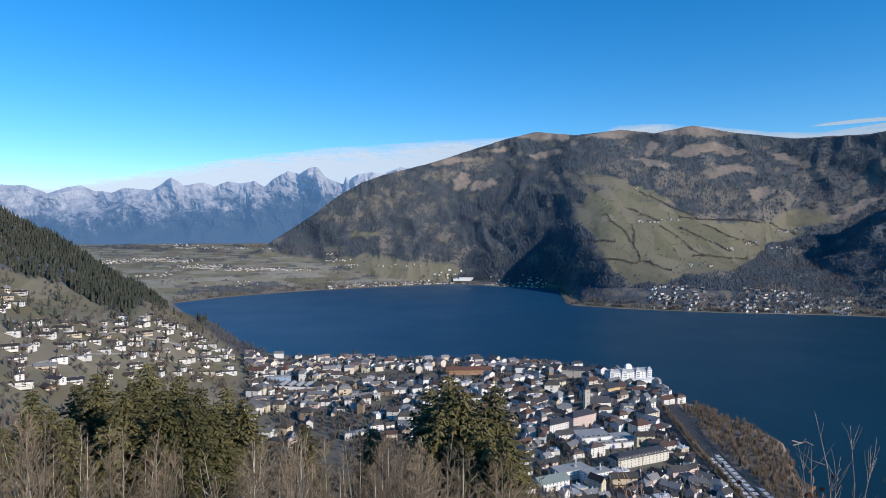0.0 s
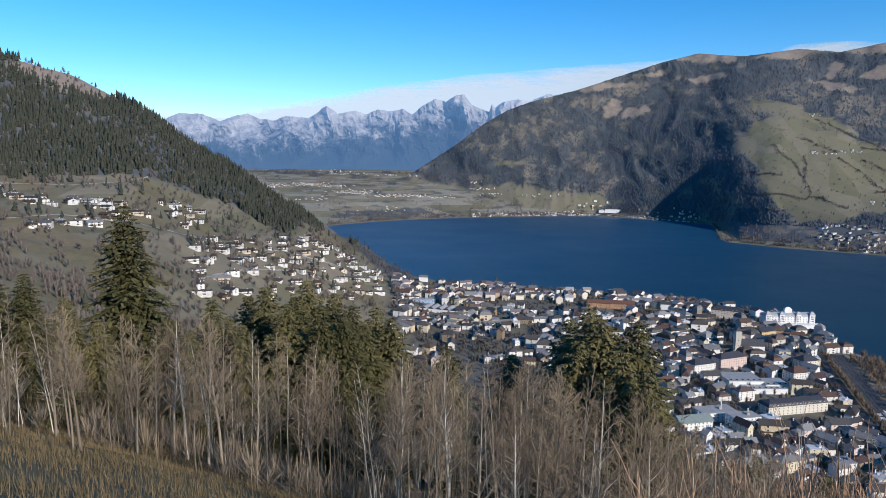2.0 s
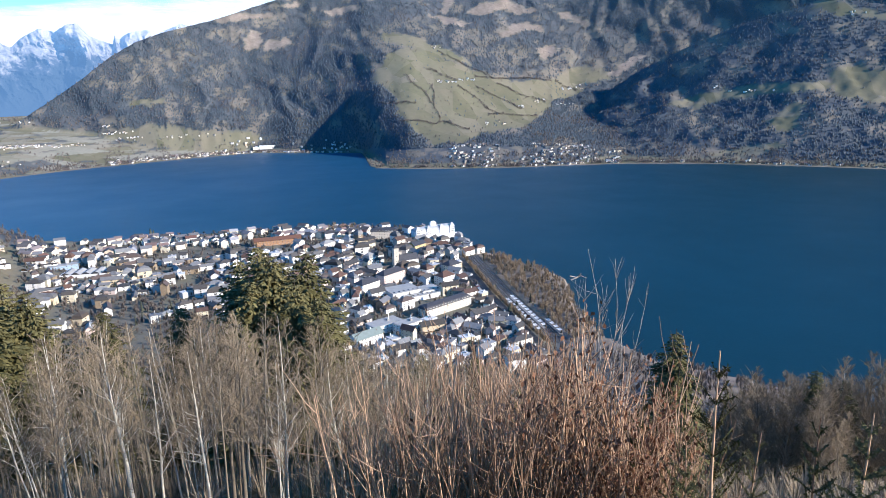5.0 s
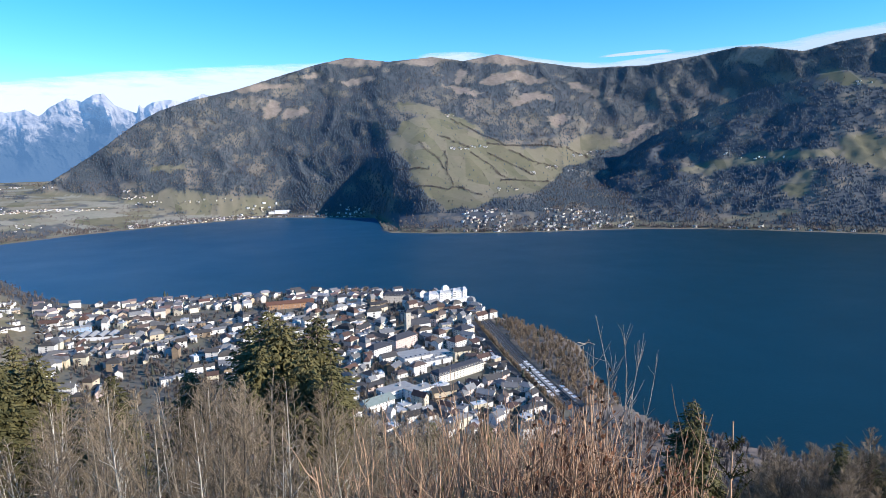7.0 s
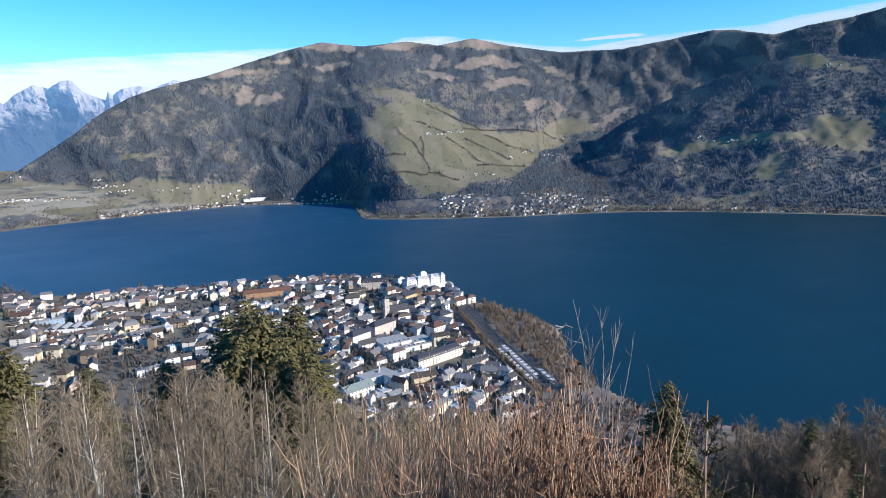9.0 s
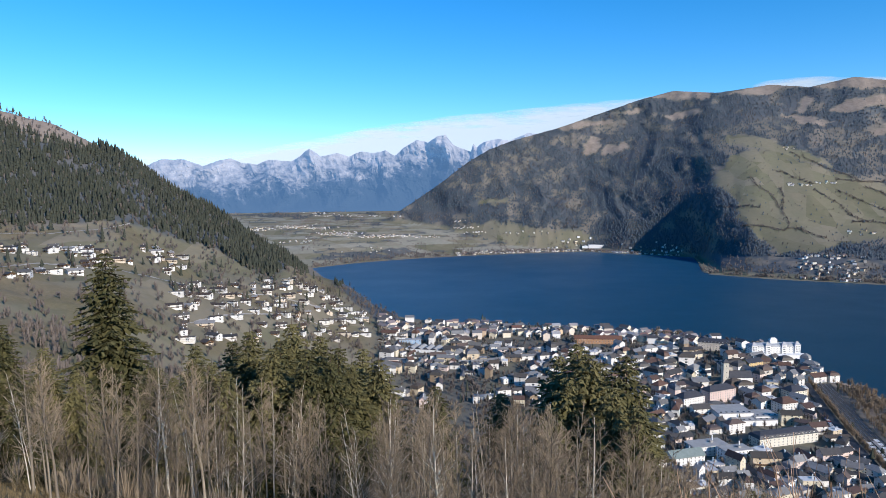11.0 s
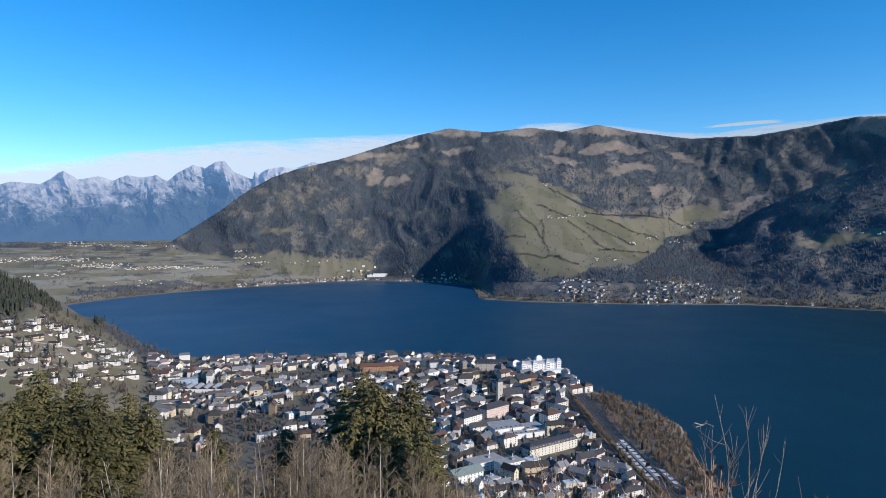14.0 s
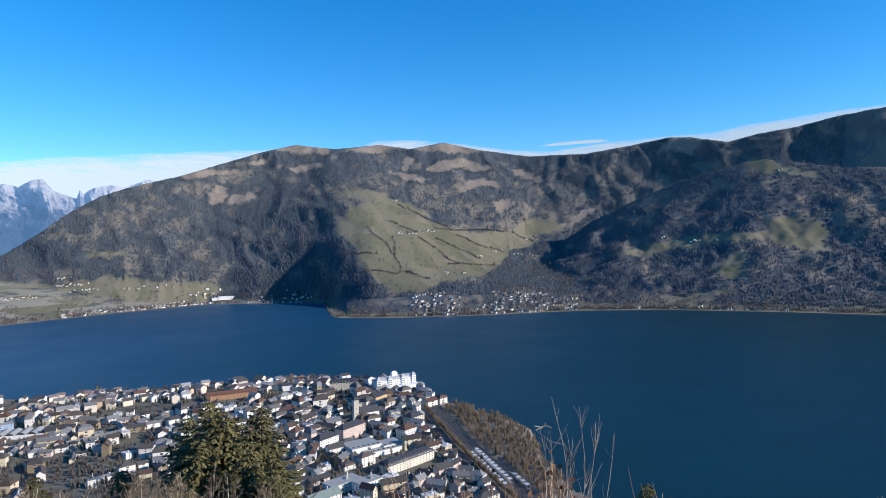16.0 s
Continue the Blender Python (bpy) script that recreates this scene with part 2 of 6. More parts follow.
pale_roof_mat = grainy("pale_sheet_roof", (0.29, 0.278, 0.26), (0.45, 0.435, 0.41), 0.15, 0.6, 0.01)
glass_mat, nt, b = material("window_glass", 0.08)
b.inputs["Base Color"].default_value = (0.02, 0.026, 0.033, 1)
b.inputs["Specular IOR Level"].default_value = 0.6
asphalt_mat = grainy("asphalt", (0.05, 0.05, 0.053), (0.10, 0.10, 0.10), 0.4, 0.9, 0.01)
ballast_mat = grainy("track_ballast", (0.055, 0.048, 0.042), (0.125, 0.11, 0.096), 1.5, 0.95, 0.05)
steel_mat = grainy("steel", (0.25, 0.25, 0.26), (0.5, 0.5, 0.5), 2, 0.35, 0.0, 0.8)
orange_mat = grainy("orange_render", (0.34, 0.19, 0.11), (0.46, 0.27, 0.16), 0.5, 0.9)
red_roof_mat = grainy("red_tiles", (0.24, 0.06, 0.035), (0.36, 0.10, 0.06), 0.6, 0.8, 0.02)


# ---------------------------------------------------------------- mesh helpers
def mesh_of(name, verts, faces, mats, smooth=False):
    me = bpy.data.meshes.new(name)
    me.from_pydata(verts, [], faces)
    for m in (mats if isinstance(mats, (list, tuple)) else [mats]):
        me.materials.append(m)
    if smooth:
        me.shade_smooth()
    return me


def part(name, bm, mat, parent=None, label=""):
    """Links a bmesh as one mesh object, under a thing or a part."""
    me = bpy.data.meshes.new(name)
    bm.to_mesh(me)
    bm.free()
    for m in (mat if isinstance(mat, (list, tuple)) else [mat]):
        me.materials.append(m)
    ob = new(name, me)
    ob.parent = parent
    return tagged(ob, label)


def add_box(bm, x0, x1, y0, y1, z0, z1, mat=0, taper=0.0):
    t = taper
    vs = [bm.verts.new(c) for c in ((x0, y0, z0), (x1, y0, z0), (x1, y1, z0), (x0, y1, z0),
                                    (x0 + t, y0 + t, z1), (x1 - t, y0 + t, z1), (x1 - t, y1 - t, z1), (x0 + t, y1 - t, z1))]
    for f in ((3, 2, 1, 0), (4, 5, 6, 7), (0, 1, 5, 4), (1, 2, 6, 5), (2, 3, 7, 6), (3, 0, 4, 7)):
        bm.faces.new([vs[i] for i in f]).material_index = mat


def polar(az, r):
    """Plan place at r metres from the eye, az degrees to the left of +y."""
    a = radians(az)
    return -r * math.sin(a), r * math.cos(a)


# ---------------------------------------------------------------- relief of the land
LATTICE = np.random.RandomState(7).rand(256, 256)


def value_noise(x, y):
    xi, yi = np.floor(x).astype(int), np.floor(y).astype(int)
    fx, fy = x - xi, y - yi
    fx, fy = fx * fx * (3 - 2 * fx), fy * fy * (3 - 2 * fy)
    g = lambda i, j: LATTICE[(xi + i) % 256, (yi + j) % 256]
    return (g(0, 0) * (1 - fx) + g(1, 0) * fx) * (1 - fy) + (g(0, 1) * (1 - fx) + g(1, 1) * fx) * fy


def fbm(x, y, octaves=5, gain=0.5, ridged=False):
    total, amp, norm = 0.0, 1.0, 0.0
    for i in range(octaves):
        v = value_noise(x * 2 ** i + 17.3 * i, y * 2 ** i + 9.1 * i)
        if ridged:
            v = 1 - np.abs(2 * v - 1)
        total, norm, amp = total + amp * v, norm + amp, amp * gain
    return total / norm


def along(az, knots):
    """Value at az from (az, value) knots that run from left (+) to right (-)."""
    k = np.array(knots, float)
    return np.interp(-np.asarray(az, float), -k[:, 0], k[:, 1])


def eased(az, knots, width=1.0):
    """The same, with its corners rounded."""
    return sum(along(az + width * d, knots) for d in (-1, -0.6, -0.2, 0.2, 0.6, 1)) / 6


def smooth(e0, e1, v):
    t = np.clip((v - e0) / (e1 - e0), 0, 1)
    return t * t * (3 - 2 * t)


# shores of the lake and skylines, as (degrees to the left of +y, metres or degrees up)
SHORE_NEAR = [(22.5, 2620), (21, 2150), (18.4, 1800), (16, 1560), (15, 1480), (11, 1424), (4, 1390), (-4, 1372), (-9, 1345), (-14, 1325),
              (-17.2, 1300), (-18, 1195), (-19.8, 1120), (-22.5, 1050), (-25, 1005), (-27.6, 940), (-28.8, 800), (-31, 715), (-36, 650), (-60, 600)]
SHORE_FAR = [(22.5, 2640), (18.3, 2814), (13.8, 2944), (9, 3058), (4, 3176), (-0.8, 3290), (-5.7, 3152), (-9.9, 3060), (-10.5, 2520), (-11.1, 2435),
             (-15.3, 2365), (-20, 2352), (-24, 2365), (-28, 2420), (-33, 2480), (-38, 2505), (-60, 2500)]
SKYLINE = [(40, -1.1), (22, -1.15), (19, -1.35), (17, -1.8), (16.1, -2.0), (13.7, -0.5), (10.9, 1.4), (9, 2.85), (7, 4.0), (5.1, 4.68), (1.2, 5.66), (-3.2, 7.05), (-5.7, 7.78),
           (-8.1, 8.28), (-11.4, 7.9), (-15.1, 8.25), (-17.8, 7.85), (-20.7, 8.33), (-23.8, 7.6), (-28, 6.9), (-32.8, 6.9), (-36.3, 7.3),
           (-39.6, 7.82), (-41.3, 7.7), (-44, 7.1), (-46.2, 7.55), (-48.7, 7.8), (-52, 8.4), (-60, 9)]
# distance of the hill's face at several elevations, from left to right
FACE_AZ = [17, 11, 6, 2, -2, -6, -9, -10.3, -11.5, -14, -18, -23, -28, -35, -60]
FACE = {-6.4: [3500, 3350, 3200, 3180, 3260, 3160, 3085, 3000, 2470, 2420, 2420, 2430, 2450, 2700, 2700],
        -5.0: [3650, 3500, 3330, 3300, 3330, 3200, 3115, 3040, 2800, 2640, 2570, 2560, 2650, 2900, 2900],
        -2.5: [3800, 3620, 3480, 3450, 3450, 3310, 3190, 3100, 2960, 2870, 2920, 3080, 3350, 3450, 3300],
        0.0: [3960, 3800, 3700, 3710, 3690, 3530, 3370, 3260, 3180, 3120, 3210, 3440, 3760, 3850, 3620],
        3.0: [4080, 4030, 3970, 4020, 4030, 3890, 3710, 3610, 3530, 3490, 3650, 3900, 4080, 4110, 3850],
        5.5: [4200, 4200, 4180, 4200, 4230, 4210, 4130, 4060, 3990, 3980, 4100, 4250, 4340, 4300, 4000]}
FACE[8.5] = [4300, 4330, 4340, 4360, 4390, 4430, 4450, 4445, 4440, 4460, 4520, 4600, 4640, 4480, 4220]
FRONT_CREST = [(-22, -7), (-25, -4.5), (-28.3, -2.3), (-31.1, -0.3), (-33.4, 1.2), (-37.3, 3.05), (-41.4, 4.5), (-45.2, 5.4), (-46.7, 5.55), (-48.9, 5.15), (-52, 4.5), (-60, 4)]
# the near side: heights by distance in columns from left to right
SIDE_R = [0, 120, 300, 500, 700, 1000, 1250, 1700, 2300]
SIDE = [(60, 278, 246, 215, 215, 230, 260, 300, 520, 600), (46, 278, 237, 190, 175, 182, 212, 243, 478, 430), (42, 278, 234, 181, 160, 166, 200, 239, 458, 380), (38, 278, 231, 172, 145, 150, 188, 234, 398, 300),
        (31, 278, 226, 150, 108, 105, 138, 152, 262, 100), (25, 278, 222, 140, 75, 62, 95, 126, 146, 5), (21, 278, 218, 130, 50, 24, 36, 60, 50, 3),
        (17, 278, 215, 122, 36, 14, 16, 22, 3, 2), (13, 278, 212, 115, 28, 9, 8, 8, 2, 2), (-25, 278, 204, 95, 14, 8, 6, 4, 2, 2), (-60, 278, 205, 100, 12, 5, 3, 2, 2, 2)]


HILL_BASE = [(40, 2700), (18.3, 2814), (13.8, 2944), (9, 3058), (4, 3176), (0, 3250), (-4, 3170), (-8, 3030), (-12, 2820), (-16, 2640), (-20, 2520), (-24, 2440),
             (-28, 2440), (-33, 2480), (-38, 2505), (-60, 2500)]


def plain_z(az, r):
    """The valley floor, which rises slowly as it runs back."""
    far = along(az, SHORE_FAR)
    t = np.clip((r - far) / (4340 - far), 0, 1.25)
    return EYE_Z - (EYE_Z - 1.5) * r / (r + 8400 * smooth(-6, 15, az) * t ** 1.6)


def hill_face():
    """Distances of the hill's face over az and elevation, with spurs and gullies, and the heights that follow."""
    ha, he = np.arange(18, -62, -0.2), np.arange(-6.5, 9.5, 0.1)
    rows = [eased(ha, list(zip(FACE_AZ, FACE[e])), 0.6) for e in sorted(FACE)]
    R = np.stack([np.interp(he, sorted(FACE), [row[j] for row in rows]) for j in range(len(ha))])
    A, E = np.meshgrid(ha, he, indexing="ij")
    X, Y = -A * 62, E * 62
    calm = 1 - 0.72 * inside(A, E, MEADOWS + FOOT_MEADOWS[:1], 0.5, 0.4)
    body = smooth(-5.0, -3.4, E)
    wx, wy = (fbm(X / 300, Y / 300 + 7, 3) - 0.5) * 260, (fbm(X / 300 + 31, Y / 300, 3) - 0.5) * 260
    R = R - body * calm * ((fbm((X + wx) / 430 + 0.6 * Y / 430, (Y + wy) / 520 + 2, 3, 0.5, True) - 0.55) * 140 + (fbm((X + wx) / 150, (Y + wy) / 190, 4, 0.55, True) - 0.55) * 75)
    R = np.maximum.accumulate(R - 38 * E, axis=1) + 38 * E
    rg = np.arange(2300, 5000, 10.0)
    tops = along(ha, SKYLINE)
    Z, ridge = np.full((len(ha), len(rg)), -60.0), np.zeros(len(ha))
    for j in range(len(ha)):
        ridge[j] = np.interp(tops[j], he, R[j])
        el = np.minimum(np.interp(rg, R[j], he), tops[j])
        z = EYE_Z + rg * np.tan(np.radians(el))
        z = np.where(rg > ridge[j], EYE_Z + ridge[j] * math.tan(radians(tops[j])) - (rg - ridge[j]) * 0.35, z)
        Z[j] = np.where(rg < R[j, 0], -60, z) if ha[j] < 16.9 else -60
    return ha, he, rg, R, Z, ridge


def pick(table, u, v):
    """Bilinear look-up at fractional rows and columns."""
    u, v = np.clip(u, 0, table.shape[0] - 1.001), np.clip(v, 0, table.shape[1] - 1.001)
    i, j = u.astype(int), v.astype(int)
    u, v = u - i, v - j
    return (table[i, j] * (1 - u) + table[i + 1, j] * u) * (1 - v) + (table[i, j + 1] * (1 - u) + table[i + 1, j + 1] * u) * v


def hill_z(az, r):
    return pick(HILL_Z, (18 - az) / 0.2, (r - 2300) / 10.0)


def face_r(az, el):
    """How far off the far hill's face is, looking along az and el."""
    return pick(HILL_R, (18 - az) / 0.2, (el + 6.5) / 0.1)


def ridge_far(az):
    return np.interp(-np.asarray(az, float), -HILL_AZ, HILL_RIDGE)


def land(az, r):
    """Height of the land at az degrees and r metres, arrays of one shape."""
    az, r = np.asarray(az, float), np.asarray(r, float)
    x, y = -r * np.sin(np.radians(az)), r * np.cos(np.radians(az))
    tangent = lambda e: np.tan(np.radians(e))
    near, far = along(az, SHORE_NEAR), along(az, SHORE_FAR)
    # near side
    cols = np.array(SIDE, float)
    k = np.clip(np.searchsorted(-cols[:, 0], -az, side="right") - 1, 0, len(cols) - 2)
    w = np.clip((cols[k, 0] - az) / (cols[k, 0] - cols[k + 1, 0]), 0, 1)
    w = w * w * (3 - 2 * w) * 0.5 + w * 0.5
    zs = np.zeros_like(r)
    for i in range(len(cols) - 1):
        for j, wt in ((i, 1 - w), (i + 1, w)):
            zs = zs + np.where(k == i, wt * np.interp(r, SIDE_R, cols[j, 1:]), 0)
    fall = 0.64 * np.cos(np.radians((np.clip(az, -70, 75) + 20) * 0.9))
    zn = 278.4 - fall * r
    zs = np.where(r < 120, zn + (zs - zn) * smooth(60, 120, r), zs)
    slope = -0.6 * np.cos(np.radians(az + 20)) * r
    upper = 278.4 + np.where(slope > 0, 420 * (1 - np.exp(-np.maximum(slope, 0) / 420)), np.maximum(slope, -270))
    zs = zs + (upper - zs) * smooth(58, 80, np.abs(az + 5))
    rough = (fbm(x / 90, y / 90, 5) - 0.5) * np.clip(r * 0.02, 0, 18) * smooth(6, 60, zs)
    rough = rough + (fbm(x / 5, y / 5, 3) - 0.5) * 0.7 * smooth(2, 8, r) * (1 - smooth(60, 200, r))
    zs = zs + rough
    # far side: plain, hill up to the skyline
    plain = plain_z(az, r)
    back = hill_z(az, r)
    # front hill beyond the lake, on the right
    hb = eased(az, HILL_BASE, 1.5)
    e0 = np.degrees(np.arctan2(-EYE_Z + 1.5, np.clip(r, far, hb)))
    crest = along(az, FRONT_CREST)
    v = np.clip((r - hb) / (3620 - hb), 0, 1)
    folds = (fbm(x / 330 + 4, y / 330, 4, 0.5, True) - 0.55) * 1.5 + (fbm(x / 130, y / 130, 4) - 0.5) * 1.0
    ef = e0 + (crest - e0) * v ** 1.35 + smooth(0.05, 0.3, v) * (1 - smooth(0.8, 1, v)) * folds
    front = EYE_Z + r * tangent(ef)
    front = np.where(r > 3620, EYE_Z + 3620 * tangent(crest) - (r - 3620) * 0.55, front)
    zf = np.maximum(plain, np.where(az < -21, np.maximum(back, front), back))
    z = np.where(r < (near + far) / 2, zs, zf)
    d = np.minimum(r - near, far - r)
    bed = -np.clip(d * 0.12, 0, 9)
    z = np.where((d > 0) & (az < 22.5) & (az > -75), bed, np.maximum(z, 0.5))
    return z


def land_at(az, r):
    """Height of the ground sheet at one place."""
    if r < 4:
        return float(land(np.array([az]), np.array([r]))[0])
    i = min(max(int(np.searchsorted(r_line, r)) - 1, 0), len(r_line) - 2)
    j = min(max(int(np.searchsorted(-az_line, -az)) - 1, 0), len(az_line) - 2)
    u, v = (r - r_line[i]) / (r_line[i + 1] - r_line[i]), (az - az_line[j]) / (az_line[j + 1] - az_line[j])
    return float((ZZ[i, j] * (1 - v) + ZZ[i, j + 1] * v) * (1 - u) + (ZZ[i + 1, j] * (1 - v) + ZZ[i + 1, j + 1] * v) * u)


# open land on the hills beyond the lake: outlines as az, elevation
MEADOWS = [[(-11.2, 0.75), (-11.9, 2.36), (-13.6, 3.42), (-15.3, 3.24), (-16.7, 2.4), (-19.1, 1.63), (-20.6, 1.02), (-23.0, 0.48), (-26.3, 0.4), (-26.3, -1.41), (-25.1, -2.59), (-23.5, -3.53), (-20.5, -3.82), (-19.1, -4.43), (-16.1, -4.72), (-14.4, -3.35), (-13.1, -2.01), (-12.9, -0.64)],
           [(-26.3, 0.4), (-27.3, 1.42), (-29.1, 1.55), (-30.9, 0.76), (-30.0, 0.17), (-28.7, -0.03), (-28.2, -0.96), (-26.3, -1.21)],
           [(-11.9, 3.92), (-12.2, 4.62), (-14.8, 4.33), (-18.2, 2.84), (-19.6, 1.71), (-16.7, 2.4), (-14.8, 3.39)]]
HILL_MEADOWS = [[(-35.0, -1.55), (-38.0, -0.91), (-40.8, -0.39), (-44.7, -0.05), (-46.9, -0.11), (-46.6, -0.64), (-42.8, -1.0), (-39.7, -1.39), (-37.2, -2.03)],
           [(-46.5, 0.19), (-46.8, 0.8), (-48.6, 0.94), (-50.6, 0.28), (-50.8, -1.71), (-47.3, -1.27)],
           [(-44.8, 5.21), (-46.2, 5.78), (-46.9, 5.24), (-50.4, 4.19), (-50.4, 3.72), (-47.0, 4.44)],
           [(-38.6, -5.66), (-41.8, -4.93), (-43.8, -4.68), (-44.6, -5.09), (-41.0, -5.83)]]
FOOT_MEADOWS = [[(10.9, -3.2), (6.7, -2.19), (2.9, -2.8), (-1.2, -3.19), (-2.1, -3.94), (1.2, -4.74), (8.9, -4.1)],
           [(8.2, -0.34), (5.3, -0.2), (5.3, -0.74), (7.8, -0.8)],
           [(-42.9, -3.16), (-44.4, -1.66), (-45.5, -1.67), (-44.9, -3.58), (-43.7, -3.9)]]
PASTURES_LEFT = [[(1.2, 5.61), (0.1, 6.07), (-3.5, 6.17), (-4.0, 5.85), (-1.7, 5.63), (0.6, 5.31)],
           [(-5.5, 7.8), (-7.4, 8.34), (-9.2, 8.47), (-11.1, 7.96), (-10.6, 7.51), (-7.3, 7.62)],
           [(-7.3, 6.3), (-9.6, 6.74), (-10.3, 6.5), (-8.2, 5.83)],
           [(-0.9, 4.04), (-1.6, 4.81), (-2.5, 4.72), (-2.0, 3.35), (-1.1, 3.26)],
           [(-2.5, 4.03), (-4.4, 4.25), (-4.8, 3.78), (-2.7, 3.25)],
           
           [(-3.8, 6.53), (-5.0, 6.99), (-6.1, 7.08), (-5.4, 6.62)]]
PASTURES_RIGHT = [[(-15.8, 6.04), (-19.2, 5.17), (-18.9, 4.94), (-16.8, 5.37)],
           [(-16.8, 6.16), (-17.5, 7.06), (-18.0, 6.91), (-17.4, 5.91)],
           [(-19.2, 6.1), (-20.2, 6.76), (-22.5, 6.91), (-25.1, 5.9), (-23.5, 5.73), (-21.6, 6.12), (-19.9, 5.7)],
           [(-21.8, 4.39), (-23.0, 5.05), (-24.9, 4.99), (-25.6, 4.36), (-23.5, 4.43), (-21.8, 3.92)],
           [(-26.3, 5.85), (-28.1, 5.54), (-30.2, 4.0), (-28.6, 4.7), (-26.8, 5.37)],
           [(-18.3, 7.82), (-20.6, 8.57), (-23.0, 8.11), (-24.4, 7.43), (-21.6, 7.31)],
           [(-24.9, 2.89), (-26.3, 3.32), (-26.8, 2.83), (-25.6, 2.03)],
           [(-30.7, 0.85), (-32.3, 1.96), (-33.8, 2.22), (-33.2, 1.7), (-31.4, 0.65)],
           [(-38.5, 6.62), (-39.7, 7.87), (-42.1, 7.59), (-41.4, 6.17), (-39.7, 6.83)],
           [(-12.1, 7.76), (-14.9, 8.35), (-16.8, 8.08), (-14.9, 7.44)]]


THIN_WOODS = [[(8.6, 1.2), (6.3, 3.7), (2.8, 4.2), (1.8, 3.1), (4.6, 1.6), (7.9, 0.6)], [(4.5, 0.8), (1.5, 2.2), (-0.5, 2.6), (1.5, 1.0)], [(-19.5, 4.2), (-24, 3.4), (-26, 1.6), (-22, 1.4), (-18.5, 3.0)], [(-11, 5.2), (-13, 4.5), (-18, 4.6), (-16, 5.6)]]


def inside(az, el, outlines, ragged=1.0, soft=0.09):
    """How far a direction lies inside any of the outlines, with uneven edges."""
    a = az + (fbm(az / 0.6 + 31, el / 0.4, 5, 0.65) - 0.5) * 1.2 * ragged
    e = el + (fbm(az / 0.6 + 3, el / 0.4 + 8, 5, 0.65) - 0.5) * 0.8 * ragged
    best = np.zeros_like(a)
    for o in outlines:
        near, odd = np.full_like(a, 9.0), np.zeros(a.shape, bool)
        for (x0, y0), (x1, y1) in zip(o, o[1:] + o[:1]):
            dx, dy = x1 - x0, y1 - y0
            t = np.clip(((a - x0) * dx + (e - y0) * dy) / (dx * dx + dy * dy + 1e-9), 0, 1)
            near = np.minimum(near, np.hypot(a - x0 - t * dx, e - y0 - t * dy))
            if dy:
                odd ^= ((y0 > e) != (y1 > e)) & (a < dx * (e - y0) / dy + x0)
        best = np.maximum(best, smooth(-soft, soft, np.where(odd, near, -near)))
    return best


def blobs(az, el, table, edge):
    best = np.full_like(az, -1.0)
    az = az + (fbm(az / 1.4 + 31, el / 0.7, 3) - 0.5) * 2.6
    el = el + (fbm(az / 1.1 + 3, el / 0.5 + 8, 3) - 0.5) * 0.9
    for a, e, wa, we, lean in table:
        q = 1 - np.sqrt(((az - a) / wa) ** 2 + ((el - e - lean * (az - a)) / we) ** 2)
        best = np.maximum(best, q + edge)
    return smooth(0.0, 0.18, best)


HILL_AZ, HILL_EL, HILL_RG, HILL_R, HILL_Z, HILL_RIDGE = hill_face()

TRACK = [(352, 1010), (338, 900), (326, 800), (318, 700), (312, 600)]


def track_line(y):
    """x of the railway at y."""
    return np.interp(y, [q[1] for q in TRACK[::-1]], [q[0] for q in TRACK[::-1]]) + np.clip(y - 1010, 0, 300) * 0.4


